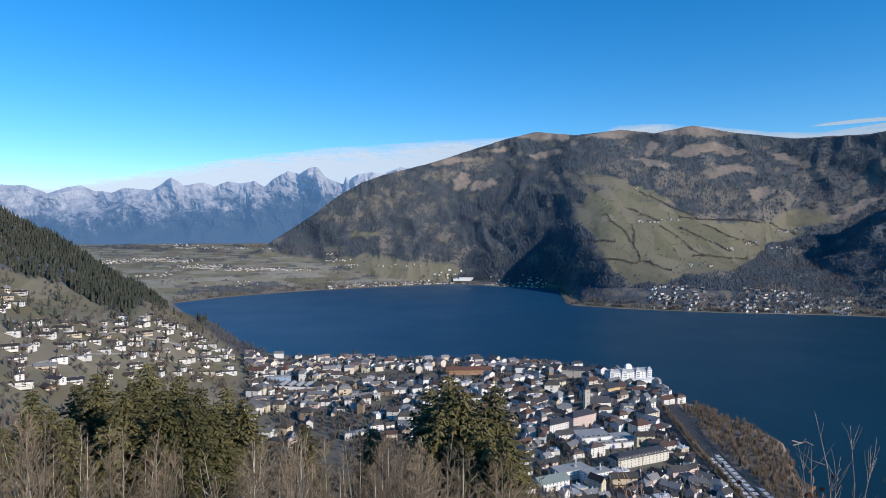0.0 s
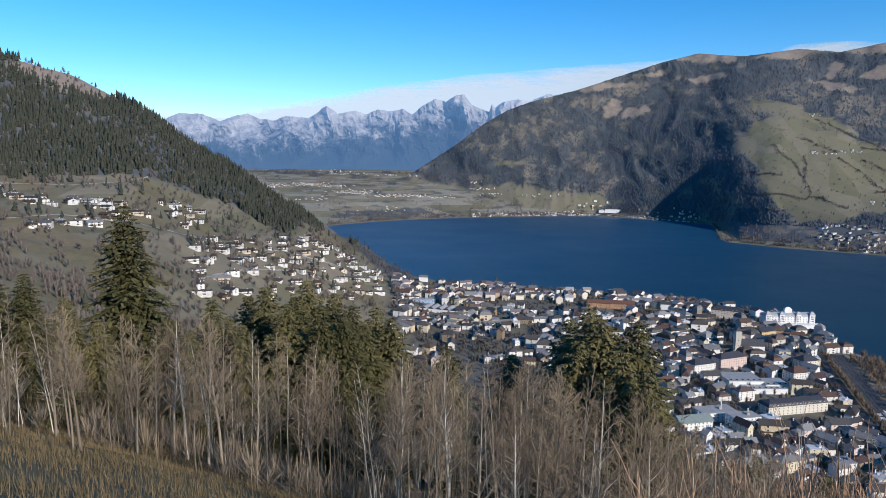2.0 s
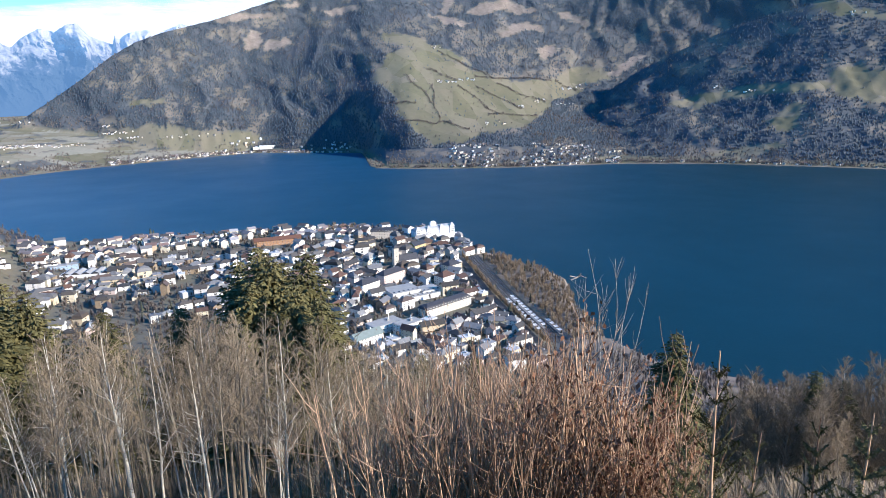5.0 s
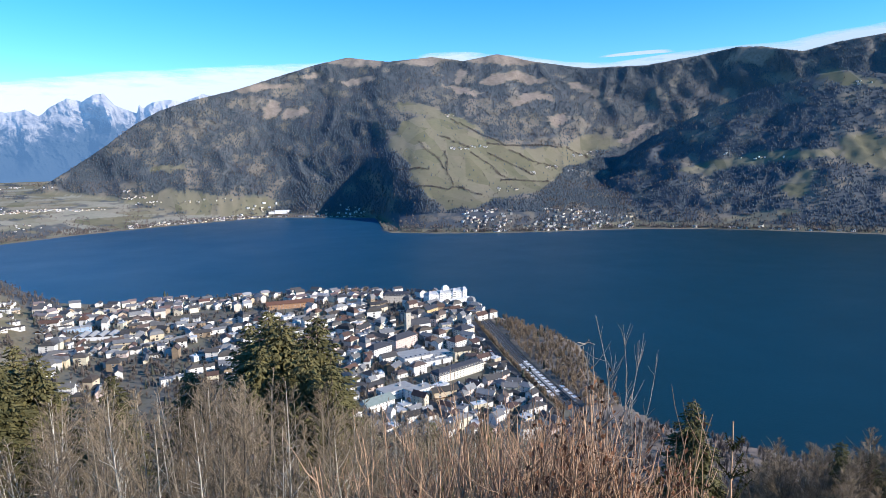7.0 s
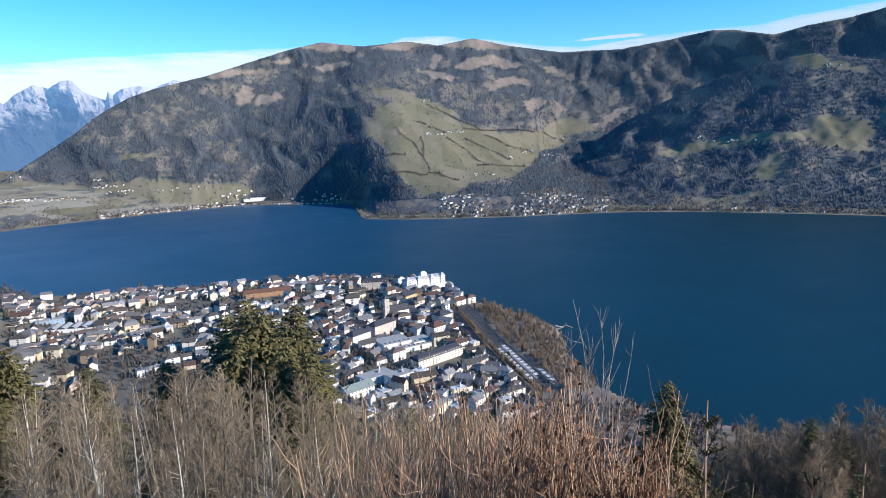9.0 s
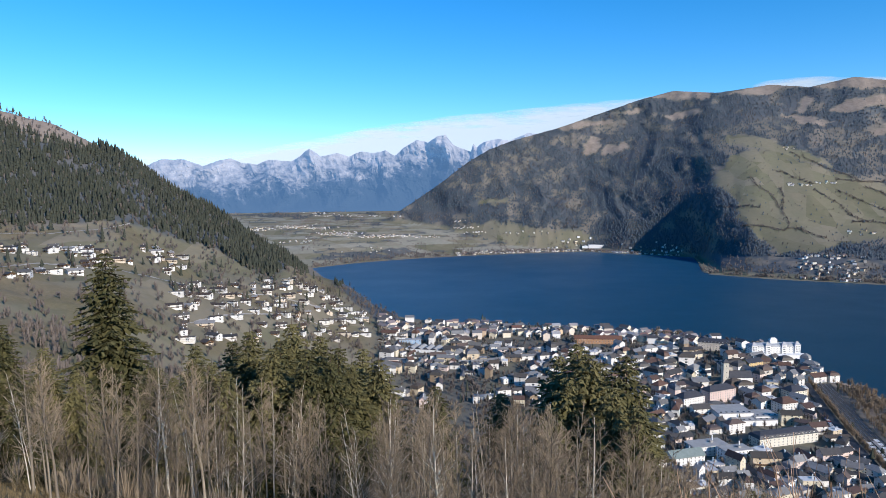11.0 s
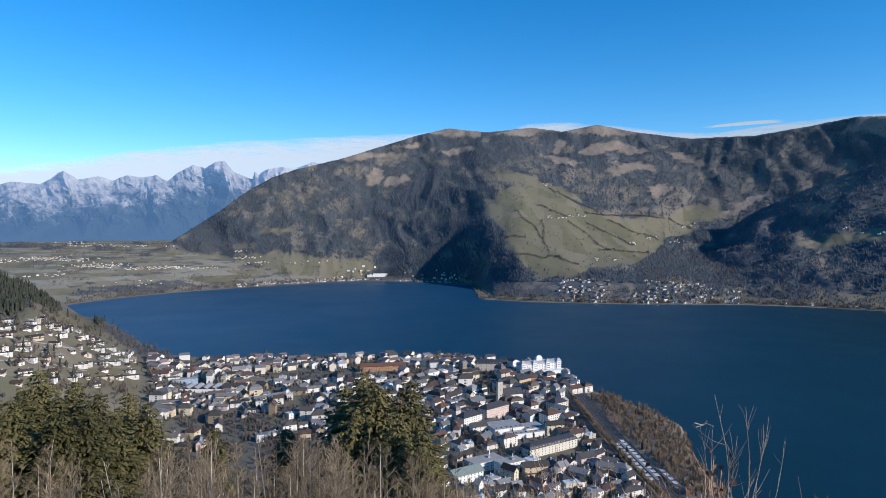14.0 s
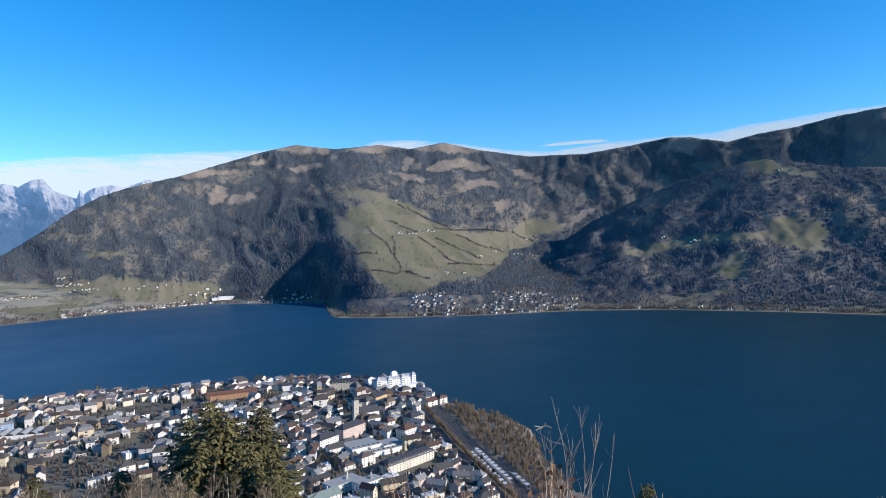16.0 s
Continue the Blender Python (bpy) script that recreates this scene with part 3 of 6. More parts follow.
def cover_of(az, r, z):
    """Shares of forest, alpine grass, dry foreground grass and paved ground."""
    x, y = -r * np.sin(np.radians(az)), r * np.cos(np.radians(az))
    el = np.degrees(np.arctan2(z - EYE_Z, r))
    n = (fbm(az / 0.9, el / 0.5, 4) - 0.5) * 1.3
    far = along(az, SHORE_FAR)
    is_far = (r > far) & (az < 22) | (r > 2350)
    u = smooth(0.05, 0.35, el - np.degrees(np.arctan2(plain_z(az, r) - EYE_Z, r)))
    green = inside(az, el, MEADOWS + HILL_MEADOWS + FOOT_MEADOWS)
    tan_ = inside(az, el, PASTURES_LEFT + PASTURES_RIGHT, 0.8)
    open_wood = smooth(0.56, 0.66, fbm(az / 1.3 + 11, el / 0.9, 4, 0.55))
    open_wood = np.maximum(open_wood, inside(az, el, THIN_WOODS, 1.6, 0.5) * smooth(0.40, 0.56, fbm(az / 0.55, el / 0.45 - az / 1.2, 4, 0.6)))
    f = u * (1 - green) * (1 - tan_) * (1 - 0.5 * open_wood) * (az < 16.9)
    tan_ = np.maximum(tan_ * u, 0.4 * open_wood * u * (1 - green))
    # back slope on the right lightened with tan cover, standing in for haze
    back_haze = smooth(3720, 3900, r) * smooth(25, 30, -az)
    tan_ = np.maximum(tan_, 0.25 * back_haze * smooth(0.35, 0.6, fbm(az / 1.6, el / 0.9 + 2, 4)))
    f = f * (1 - 0.12 * back_haze)
    plain = smooth(0.62, 0.75, fbm(az / 1.3, el / 0.16 + 4, 3)) * (az > -10)
    plain = np.maximum(plain, blobs(az, el, [(25, -1.5, 4.6, 0.17, 0), (19.5, -1.75, 1.5, 0.1, 0), (17.5, -5.0, 5.0, 0.3, -0.03)], n * 0.3))
    f = np.where(is_far, np.maximum(f, plain * (1 - u) * 0.9), 0)
    beach = 0.55 * (1 - smooth(3, 11, r - far))
    shade = np.where(is_far | (r > far) & (az < 22), np.maximum(tan_, beach), 0)
    f = f * (1 - beach)
    # left hill: forest above, meadows and chalets below
    edge = along(az, [(60, -1.6), (47, -1.8), (37.3, -1.75), (35.7, -2.2), (33.1, -3.4), (30.4, -4.0), (27.8, -5.9), (25.9, -6.7), (24.5, -5.9), (23, -6.4), (21, -7.0), (19, -9), (13, -14)])
    lf = smooth(-0.25, 0.25, el - edge + n * 0.5) * (r > 900) * (r < 2350) * (az > 15)
    bare_top = blobs(az, el, [(41.6, 5.2, 4.2, 0.85, 0.25)], n * 0.6) * (r > 1300) * (r < 2350)
    f = np.where(~is_far, np.maximum(lf * (1 - bare_top), smooth(30, 60, r) * (1 - smooth(480, 560, r) * (az > -27)) * (az < 30) * (r < 800)), f)
    rough_grass = smooth(0.45, 0.6, fbm(x / 70 + 2, y / 70, 4)) * 0.2 * (r > 500) * (~is_far)
    bank = 0.85 * smooth(10, 16, x - track_line(y)) * (r > 560) * (r < 1150) * (az < -10) * (~is_far)
    shade = np.maximum(shade, np.maximum(np.maximum(bare_top, bank), rough_grass))
    near_dry = (1 - smooth(80, 160, r)) * (1 - 0.7 * smooth(30, 50, r) * (az < 30))
    near_dry = np.maximum(near_dry, (0.08 + 0.5 * smooth(0.42, 0.62, fbm(x / 120 + 8, y / 120, 4))) * smooth(14, 20, az) * (r > 520) * (r < 2350) * (~is_far) * (1 - np.clip(lf, 0, 1)))
    town = smooth(540, 620, r) * (r < 1500) * (1 - smooth(14, 19, az)) * smooth(0, 12, track_line(r * np.cos(np.radians(az))) + 18 - x) * (az > -40) * (~is_far)
    town = town * (0.55 + 0.9 * (fbm(x / 60, y / 60, 3) - 0.35))
    return np.clip(f, 0, 1), np.clip(shade, 0, 1), near_dry, np.clip(town, 0, 1)


def fields_of(az, r, z, wood):
    """Pale fields of the valley floor, a patchwork of long plots."""
    drop = np.maximum(EYE_Z - z, 20.0)
    rv = r * EYE_Z / drop
    vx, vy = -rv * np.sin(np.radians(az)), rv * np.cos(np.radians(az))
    a, c = vx * 0.86 + vy * 0.5, vy * 0.86 - vx * 0.5
    i, j = np.floor(a / 170).astype(int), np.floor(c / 300).astype(int)
    share = np.clip((LATTICE[(i * 7 + 3) % 256, (j * 5 + 11) % 256] - 0.35) * 1.2, 0, 0.6)
    return share * (z < plain_z(az, r) + 3) * (r > along(az, SHORE_FAR) + 25) * (az < 40) * smooth(-8, 2, az) * (1 - wood)


def colour_attribute(me, name, values):
    at = me.attributes.new(name, "FLOAT_COLOR", "POINT")
    at.data.foreach_set("color", values.astype(np.float32).ravel())


def value_attribute(me, name, values):
    at = me.attributes.new(name, "FLOAT", "POINT")
    at.data.foreach_set("value", values.astype(np.float32).ravel())


def sheet(name, az, r, z, mat, closed=False):
    """A grid over az (columns) and r (rows)."""
    x, y = -r * np.sin(np.radians(az)), r * np.cos(np.radians(az))
    rows, cols = z.shape
    co = np.stack([x, y, z], -1).reshape(-1, 3)
    i = np.arange(rows - 1)[:, None] * cols
    j = np.arange(cols - (0 if closed else 1))[None, :]
    j1 = (j + 1) % cols
    quads = np.stack([i + j, i + j1, i + cols + j1, i + cols + j], -1).reshape(-1, 4)
    me = bpy.data.meshes.new(name)
    me.vertices.add(len(co))
    me.vertices.foreach_set("co", co.astype(np.float32).ravel())
    me.loops.add(quads.size)
    me.loops.foreach_set("vertex_index", quads.astype(np.int32).ravel())
    me.polygons.add(len(quads))
    me.polygons.foreach_set("loop_start", np.arange(0, quads.size, 4, dtype=np.int32))
    me.update(calc_edges=True)
    me.materials.append(mat)
    me.shade_smooth()
    return me, new(name, me)


az_line = np.concatenate([np.arange(180, 76, -4.0), np.arange(76, 52, -1.0), np.arange(52, -58, -0.19), np.arange(-58, -76, -1.0), np.arange(-76, -180, -4.0)])
r_line = np.concatenate([[0.05], np.geomspace(1.5, 600, 130), np.arange(606, 1480, 7.0), np.arange(1490, 2340, 20.0), np.arange(2350, 4960, 11.0)])
AZ, RR = np.meshgrid(az_line, r_line)
ZZ = land(AZ, RR)
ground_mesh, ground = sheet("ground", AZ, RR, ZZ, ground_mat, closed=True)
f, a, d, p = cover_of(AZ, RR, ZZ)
colour_attribute(ground_mesh, "cover", np.stack([f, a, d, np.ones_like(f)], -1))
value_attribute(ground_mesh, "paved", p)
value_attribute(ground_mesh, "stubble", fields_of(AZ, RR, ZZ, f))
tagged(ground, "hillside, lake plain and forested mountains with meadows", "ground", kind="structure")

wa = np.linspace(22.5, -75, 300)
WA, WR = np.meshgrid(wa, np.linspace(-0.01, 1.01, 12))
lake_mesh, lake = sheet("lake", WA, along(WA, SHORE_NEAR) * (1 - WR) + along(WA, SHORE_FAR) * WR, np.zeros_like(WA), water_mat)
tagged(lake, "deep blue mountain lake with a faintly rippled surface", "lake", kind="structure")

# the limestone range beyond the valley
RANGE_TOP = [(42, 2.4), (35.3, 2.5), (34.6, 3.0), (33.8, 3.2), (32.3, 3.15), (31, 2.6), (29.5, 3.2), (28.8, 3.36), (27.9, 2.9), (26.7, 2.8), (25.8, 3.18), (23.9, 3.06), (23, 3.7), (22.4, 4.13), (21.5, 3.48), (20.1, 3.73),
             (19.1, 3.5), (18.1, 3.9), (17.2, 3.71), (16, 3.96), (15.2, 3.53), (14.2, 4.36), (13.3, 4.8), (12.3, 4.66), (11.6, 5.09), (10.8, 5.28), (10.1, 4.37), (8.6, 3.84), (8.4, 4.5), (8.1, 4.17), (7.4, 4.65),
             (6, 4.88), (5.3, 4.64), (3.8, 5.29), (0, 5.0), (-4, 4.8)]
ga = np.linspace(40, -3, 900)
GA, GS = np.meshgrid(ga, np.linspace(0, 1.15, 150))
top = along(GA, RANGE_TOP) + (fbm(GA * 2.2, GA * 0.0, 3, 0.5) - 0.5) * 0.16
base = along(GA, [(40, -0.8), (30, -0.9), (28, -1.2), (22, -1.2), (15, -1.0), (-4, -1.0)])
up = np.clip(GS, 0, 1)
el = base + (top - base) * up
el = np.where(GS < 0.001, -4.5, el)
# buttresses lean down to the left and right of the summits, gullies between them
bend = (fbm(GA / 2.2 + 40, GS * 1.6, 3) - 0.5) * 1.5
ribs = fbm((GA + bend) / 2.9 + el * 0.12, el / 3.4 + 3, 2, 0.5, True) - 0.55
fine = fbm((GA + bend * 0.6) / 1.0 - el * 0.25, el / 1.25, 5, 0.55, True) - 0.55
rr = 4330 + 470 * GS ** 1.15 - (ribs * 250 + fine * 110) * np.clip(GS * 3, 0, 1) * np.clip((1.12 - GS) * 5, 0, 1)
# the main summit, a wedge with one broad shaded side
wedge = np.clip(1 - np.abs(GA - 11.0 + (1 - up) * 1.2) / 1.7, 0, 1) * smooth(0.45, 0.75, up)
rr = np.clip(rr - 150 * wedge, 4300, 4890)
GZ = EYE_Z + rr * np.tan(np.radians(el)) - np.clip(GS - 1, 0, 1) * 1200
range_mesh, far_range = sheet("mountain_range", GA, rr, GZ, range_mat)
rock_line = along(GA, [(42, 0.6), (35.6, 0.5), (31.3, 1.0), (29.5, 0.6), (26.7, 1.3), (23.9, 1.1), (21.1, 1.6), (17.2, 1.9), (14.2, 2.6), (10.8, 2.9), (7.4, 2.1), (-4, 2.2)])
value_attribute(range_mesh, "height_in_range", 0.55 + (el - rock_line) * 0.16 + fine * 0.30 * smooth(-1.4, 0.2, el - rock_line))
tagged(far_range, "pale grey limestone mountain range with snow in its gullies", "mountain range", kind="structure")


def cloud_bank(bottom, tops, a0, a1, fade, label):
    ca = np.linspace(a0, a1, 260)
    CA, CS = np.meshgrid(ca, np.linspace(0, 1, 24))
    lo, hi = along(CA, bottom), along(CA, tops)
    e = lo + (hi - lo) * CS
    me, ob = sheet("cloud", CA, np.full_like(CA, 4930.0), EYE_Z + 4930 * np.tan(np.radians(e)), cloud_mat)
    ends = smooth(0, fade, np.abs(CA - a0)) * smooth(0, fade, np.abs(CA - a1))
    value_attribute(me, "depth_of_cloud", (1 - CS) ** 0.4 * ends * 0.95)
    ob.visible_shadow = False
    tagged(ob, label, "cloud", kind="structure")


cloud_bank([(60, -1), (-10, 3)], [(60, 2.6), (31.2, 3.3), (26.7, 4.1), (17.2, 6.0), (10, 6.95), (6, 7.3), (2.6, 7.55), (-0.9, 7.8), (-4.1, 7.95), (-12, 8.3)], 60, -12, 3.0, "long white cloud bank behind the mountains")
cloud_bank([(-12, 6), (-60, 6)], [(-12, 8.2), (-15, 8.6), (-17, 8.7), (-19.2, 8.5), (-23.5, 8.0), (-26.3, 7.5), (-30, 7.25), (-36, 7.8), (-39, 7.9), (-43, 7.95), (-45.7, 8.4), (-49, 8.6), (-60, 9.1)], -13, -62, 2.0, "thin white clouds along the mountain ridge")
cloud_bank([(-28, 7.62), (-36, 7.75)], [(-28, 7.75), (-32, 7.98), (-36, 8.05)], -28.5, -35.5, 2.5, "small white wisp of cloud above the ridge")


# ---------------------------------------------------------------- woods of the far and middle distance
def stuff_mesh(name, verts, tris, mats, label, category, parent=None, slots=None):
    me = bpy.data.meshes.new(name)
    me.vertices.add(len(verts))
    me.vertices.foreach_set("co", np.asarray(verts, np.float32).ravel())
    tris = np.asarray(tris, np.int32)
    me.loops.add(tris.size)
    me.loops.foreach_set("vertex_index", tris.ravel())
    me.polygons.add(len(tris))
    me.polygons.foreach_set("loop_start", np.arange(0, tris.size, 3, dtype=np.int32))
    if slots is not None:
        me.polygons.foreach_set("material_index", np.asarray(slots, np.int32))
    me.update(calc_edges=True)
    for m in (mats if isinstance(mats, (list, tuple)) else [mats]):
        me.materials.append(m)
    ob = new(name, me)
    ob.parent = parent
    return tagged(ob, label, category, kind="stuff")


def cone_trees(rng, base, h, w, sides=5, tiers=2):
    """Ragged conifers: a few skirts one over the other, each with an uneven hem."""
    n = len(base)
    V, F, off = [], [], 0
    for t in range(tiers):
        lo, hi = t / tiers * 0.85 + 0.04, min(1.0, (t + 1.7) / tiers * 0.85 + 0.1) if t < tiers - 1 else 1.0
        rad = w * (1 - lo) ** 0.8
        ang = np.linspace(0, 2 * np.pi, sides, endpoint=False)[None, :] + rng.rand(n, 1) * 6.3
        jag = rad[:, None] * (0.65 + 0.7 * rng.rand(n, sides))
        ring = np.stack([base[:, None, 0] + jag * np.cos(ang), base[:, None, 1] + jag * np.sin(ang),
                         base[:, None, 2] + h[:, None] * (lo + 0.08 * (rng.rand(n, sides) - 0.5))], -1)
        tip = np.stack([base[:, 0] + (rng.rand(n) - 0.5) * w * 0.15, base[:, 1] + (rng.rand(n) - 0.5) * w * 0.15, base[:, 2] + h * hi], -1)[:, None]
        V.append(np.concatenate([ring, tip], 1).reshape(-1, 3))
        i = np.arange(n)[:, None] * (sides + 1) + off
        j = np.arange(sides)[None, :]
        F.append(np.stack([i + j, i + (j + 1) % sides, np.broadcast_to(i + sides, (n, sides))], -1).reshape(-1, 3))
        off += n * (sides + 1)
    return np.concatenate(V), np.concatenate(F)


def brush_trees(rng, base, h, w, sprays=7, thin=1.0):
    """Leafless crowns: splayed slivers that rise from one foot."""
    n = len(base)
    ang = rng.rand(n, sprays) * 6.3
    rho = rng.rand(n, sprays) ** 0.6
    out = w[:, None] * rho * 0.5
    up = h[:, None] * (0.42 + 0.58 * np.sqrt(1 - rho ** 2) * (0.8 + 0.2 * rng.rand(n, sprays)))
    tip = np.stack([base[:, None, 0] + out * np.cos(ang), base[:, None, 1] + out * np.sin(ang), base[:, None, 2] + up], -1)
    side = ang + 1.57
    half = w[:, None] * (0.10 + 0.12 * rng.rand(n, sprays)) * thin
    start = np.stack([base[:, None, 0] + 0 * up, base[:, None, 1] + 0 * up, base[:, None, 2] + up * rng.rand(n, sprays) * 0.5], -1)
    start[:, 0, 2] = base[:, 2] - 0.3
    mid = start * 0.45 + tip * 0.55
    d = np.stack([np.cos(side) * half, np.sin(side) * half, np.zeros_like(half)], -1)
    V = np.stack([start, mid + d, tip, mid - d], 2).reshape(-1, 3)
    k = np.arange(n * sprays)[:, None] * 4
    F = np.concatenate([k + [[0, 1, 2]], k + [[0, 2, 3]]], 1).reshape(-1, 3)
    return V, F


def woods(seed, count, az0, az1, r0, r1, accept, lift=0.0):
    """Random places in a sector where accept(az, r, z) beats a throw."""
    rng = np.random.RandomState(seed)
    az = rng.uniform(az1, az0, count)
    a, b_ = (r0(az) if callable(r0) else r0), (r1(az) if callable(r1) else r1)
    r = a + (b_ - a) * rng.rand(count)
    z = land(az, r)
    ok = (rng.rand(count) < accept(az, r, z)) & (z > 0.4)
    az, r, z = az[ok], r[ok], z[ok]
    return rng, np.stack([-r * np.sin(np.radians(az)), r * np.cos(np.radians(az)), z - lift], -1)


def is_forest(az, r, z):
    return 0.015 + 0.985 * smooth(0.3, 0.7, cover_of(az, r, z)[0])


def leafless_share(az, r, z):
    x, y = -r * np.sin(np.radians(az)), r * np.cos(np.radians(az))
    return smooth(0.5, 0.66, fbm(x / 170 + 5, y / 170, 4, 0.6))


def face_woods(seed, count, accept):
    """Random places on the far hill's face, even over the view."""
    rng = np.random.RandomState(seed)
    az = rng.uniform(-52, 16.6, count)
    el = rng.uniform(-5, 8.6, count)
    r = face_r(az, el)
    z = land(az, r)
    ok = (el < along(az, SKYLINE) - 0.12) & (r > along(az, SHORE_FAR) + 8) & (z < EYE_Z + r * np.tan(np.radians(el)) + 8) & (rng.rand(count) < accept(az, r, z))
    az, r, z = az[ok], r[ok], z[ok]
    return rng, np.stack([-r * np.sin(np.radians(az)), r * np.cos(np.radians(az)), z], -1)


front_foot, front_top = (lambda a: along(a, SHORE_FAR) + 30), 3640
for seed, name, count, share in ((11, "far_conifer_forest", 78000, lambda a, r, z: is_forest(a, r, z) * (1 - 0.8 * leafless_share(a, r, z))),
                                 (12, "far_leafless_forest", 36000, lambda a, r, z: is_forest(a, r, z) * (0.22 + 0.78 * leafless_share(a, r, z)))):
    rng, P = face_woods(seed, count, share)
    rng, Q = woods(seed + 200, count // 4, -24, -56, front_foot, front_top, share)
    P = np.concatenate([P, Q])
    if seed == 11:
        V, F = cone_trees(rng, P, rng.uniform(5, 11, len(P)), rng.uniform(2.6, 4.4, len(P)), 4, 2)
        stuff_mesh(name, V, F, hazed_conifer_mat, "dark spruce forest on the mountainsides beyond the lake", "forest")
    else:
        V, F = brush_trees(rng, P, rng.uniform(8, 15, len(P)), rng.uniform(5, 8, len(P)), 6)
        stuff_mesh(name, V, F, far_bare_mat, "brown leafless woods on the mountainsides beyond the lake", "forest")

# trees of the far shore and the plain, hedges across the meadows
def shore_belt(az, r, z):
    d = r - along(az, SHORE_FAR)
    return np.clip(1.1 - d / 130, 0.03 + 0.14 * smooth(8, 11, -az), 1) * (0.35 + 0.9 * smooth(0.45, 0.6, fbm(az * 1.3, d / 90, 3))) * (z < 40)


rng, P = woods(13, 24000, 22.4, -55, lambda a: along(a, SHORE_FAR) + 6, lambda a: along(a, SHORE_FAR) + 330, shore_belt)
V, F = brush_trees(rng, P, rng.uniform(6, 14, len(P)), rng.uniform(5, 9, len(P)), 6)
stuff_mesh("far_shore_trees", V, F, far_bare_mat, "leafless brown trees along the far shore of the lake", "trees")
rng, P = woods(29, 5200, 31, 12, lambda a: along(a, SHORE_FAR) + 10, 4600, lambda a, r, z: is_forest(a, r, z) * (a > 16.4))
V, F = brush_trees(rng, P, rng.uniform(5, 10, len(P)), rng.uniform(6, 10, len(P)), 6)
stuff_mesh("valley_woods", V, F, hazed_conifer_mat, "dark low woods on the valley floor", "forest")
rng, P = woods(14, 9000, 34, 3, lambda a: along(a, SHORE_FAR) + 20, 4500, lambda a, r, z: smooth(0.5, 0.62, fbm(a / 1.2 + 7, r / 260.0, 4)) * 0.8)
V, F = brush_trees(rng, P, rng.uniform(5, 12, len(P)), rng.uniform(6, 12, len(P)), 5)
stuff_mesh("valley_hedges", V, F, far_bare_mat, "brown hedges and copses on the valley floor", "trees")


# rows of trees and bushes along the edges of the plots
rng = np.random.RandomState(44)
line = np.arange(2700, 4700, 10.0)
P = []
for _ in range(5200):
    a = rng.randint(-30, 12) * 170.0 + rng.normal(0, 9)
    c = rng.uniform(2000, 10500)
    if rng.rand() < 0.4:
        a, c = rng.uniform(-5000, 2000), rng.randint(7, 35) * 300.0 + rng.normal(0, 14)
    if LATTICE[int(abs(a) // 170) % 256, int(c // 620) % 256] < 0.55:
        continue
    vx, vy = a * 0.86 - c * 0.5, a * 0.5 + c * 0.86
    az, rv = math.degrees(math.atan2(-vx, vy)), math.hypot(vx, vy)
    if not 3 < az < 32 or rv < float(along(az, SHORE_FAR)) + 60:
        continue
    zs = plain_z(np.full_like(line, az), line)
    r = float(np.interp(rv, line * EYE_Z / (EYE_Z - zs), line))
    z = float(land(np.array([az]), np.array([r]))[0])
    if r < 4500 and z < float(plain_z(az, r)) + 4:
        P.append((*polar(az, r), z))
P = np.array(P)
V, F = brush_trees(rng, P, rng.uniform(2.5, 6, len(P)), rng.uniform(3, 6, len(P)), 6)
stuff_mesh("field_hedges", V, F, far_bare_mat, "brown hedges between the fields of the valley floor", "hedge")

HEDGES = [(-16.0, 0.26, -16.6, -2.67), (-18.4, 0.11, -21.5, -2.19), (-19.8, 0.0, -23.9, -1.94), (-21.5, 0.23, -25.6, -1.39), (-16.7, 3.02, -21.1, 0.72), (-13.8, 1.27, -16.2, -1.2), (-15.5, 1.71, -18.2, 0.59),
          (-13.2, -2.59, -16.6, -2.92), (-16.6, -2.67, -19.1, -3.45), (-20.6, -2.26, -25.1, -2.44), (-19.6, 0.9, -26.3, 0.4), (-11.8, -1.1, -14.7, -1.17), (-26.3, 0.4, -28.4, -0.59)]
rng = np.random.RandomState(15)
spots = []
for a0, e0, a1, e1 in HEDGES:
    n = int(math.hypot(a1 - a0, e1 - e0) * 34)
    t = rng.rand(n)
    spots.append(np.stack([a0 + (a1 - a0) * t + rng.normal(0, 0.05, n) + 0.12 * np.sin(t * 9 + a0), e0 + (e1 - e0) * t + rng.normal(0, 0.045, n) + 0.07 * np.sin(t * 7 + e0 * 3)], -1))
spots.append(np.stack([rng.uniform(-30, -11, 420), rng.uniform(-4.4, 4, 420)], -1))
spots = np.concatenate(spots)
hr = face_r(spots[:, 0], spots[:, 1])
P = np.stack([-hr * np.sin(np.radians(spots[:, 0])), hr * np.cos(np.radians(spots[:, 0])), land(spots[:, 0], hr)], -1)
V, F = brush_trees(rng, P, rng.uniform(5, 11, len(P)), rng.uniform(4, 8, len(P)), 6)
stuff_mesh("meadow_hedges", V, F, far_bare_mat, "leafless hedgerows between the sloping green meadows", "hedge")

# the hill on the near shore
rng, P = woods(16, 17500, 51, 17, 950, 2000, lambda a, r, z: is_forest(a, r, z) * (1 - 0.6 * leafless_share(a, r * 1.3, z)) * smooth(18.5, 25, a))
V, F = cone_trees(rng, P, rng.uniform(11, 22, len(P)), rng.uniform(2.6, 4.4, len(P)), 6, 3)
stuff_mesh("hill_conifer_forest", V, F, hill_conifer_mat, "dense dark green spruce forest on the near hill", "forest")
rng, P = woods(17, 8500, 51, 15.2, 560, 1800, lambda a, r, z: np.maximum(is_forest(a, r, z) * (0.22 + 0.6 * smooth(26, 20, a)), 0.04 + smooth(0.44, 0.6, fbm(a * 1.1, r / 110.0, 3)) * 0.6) * (z > 4))
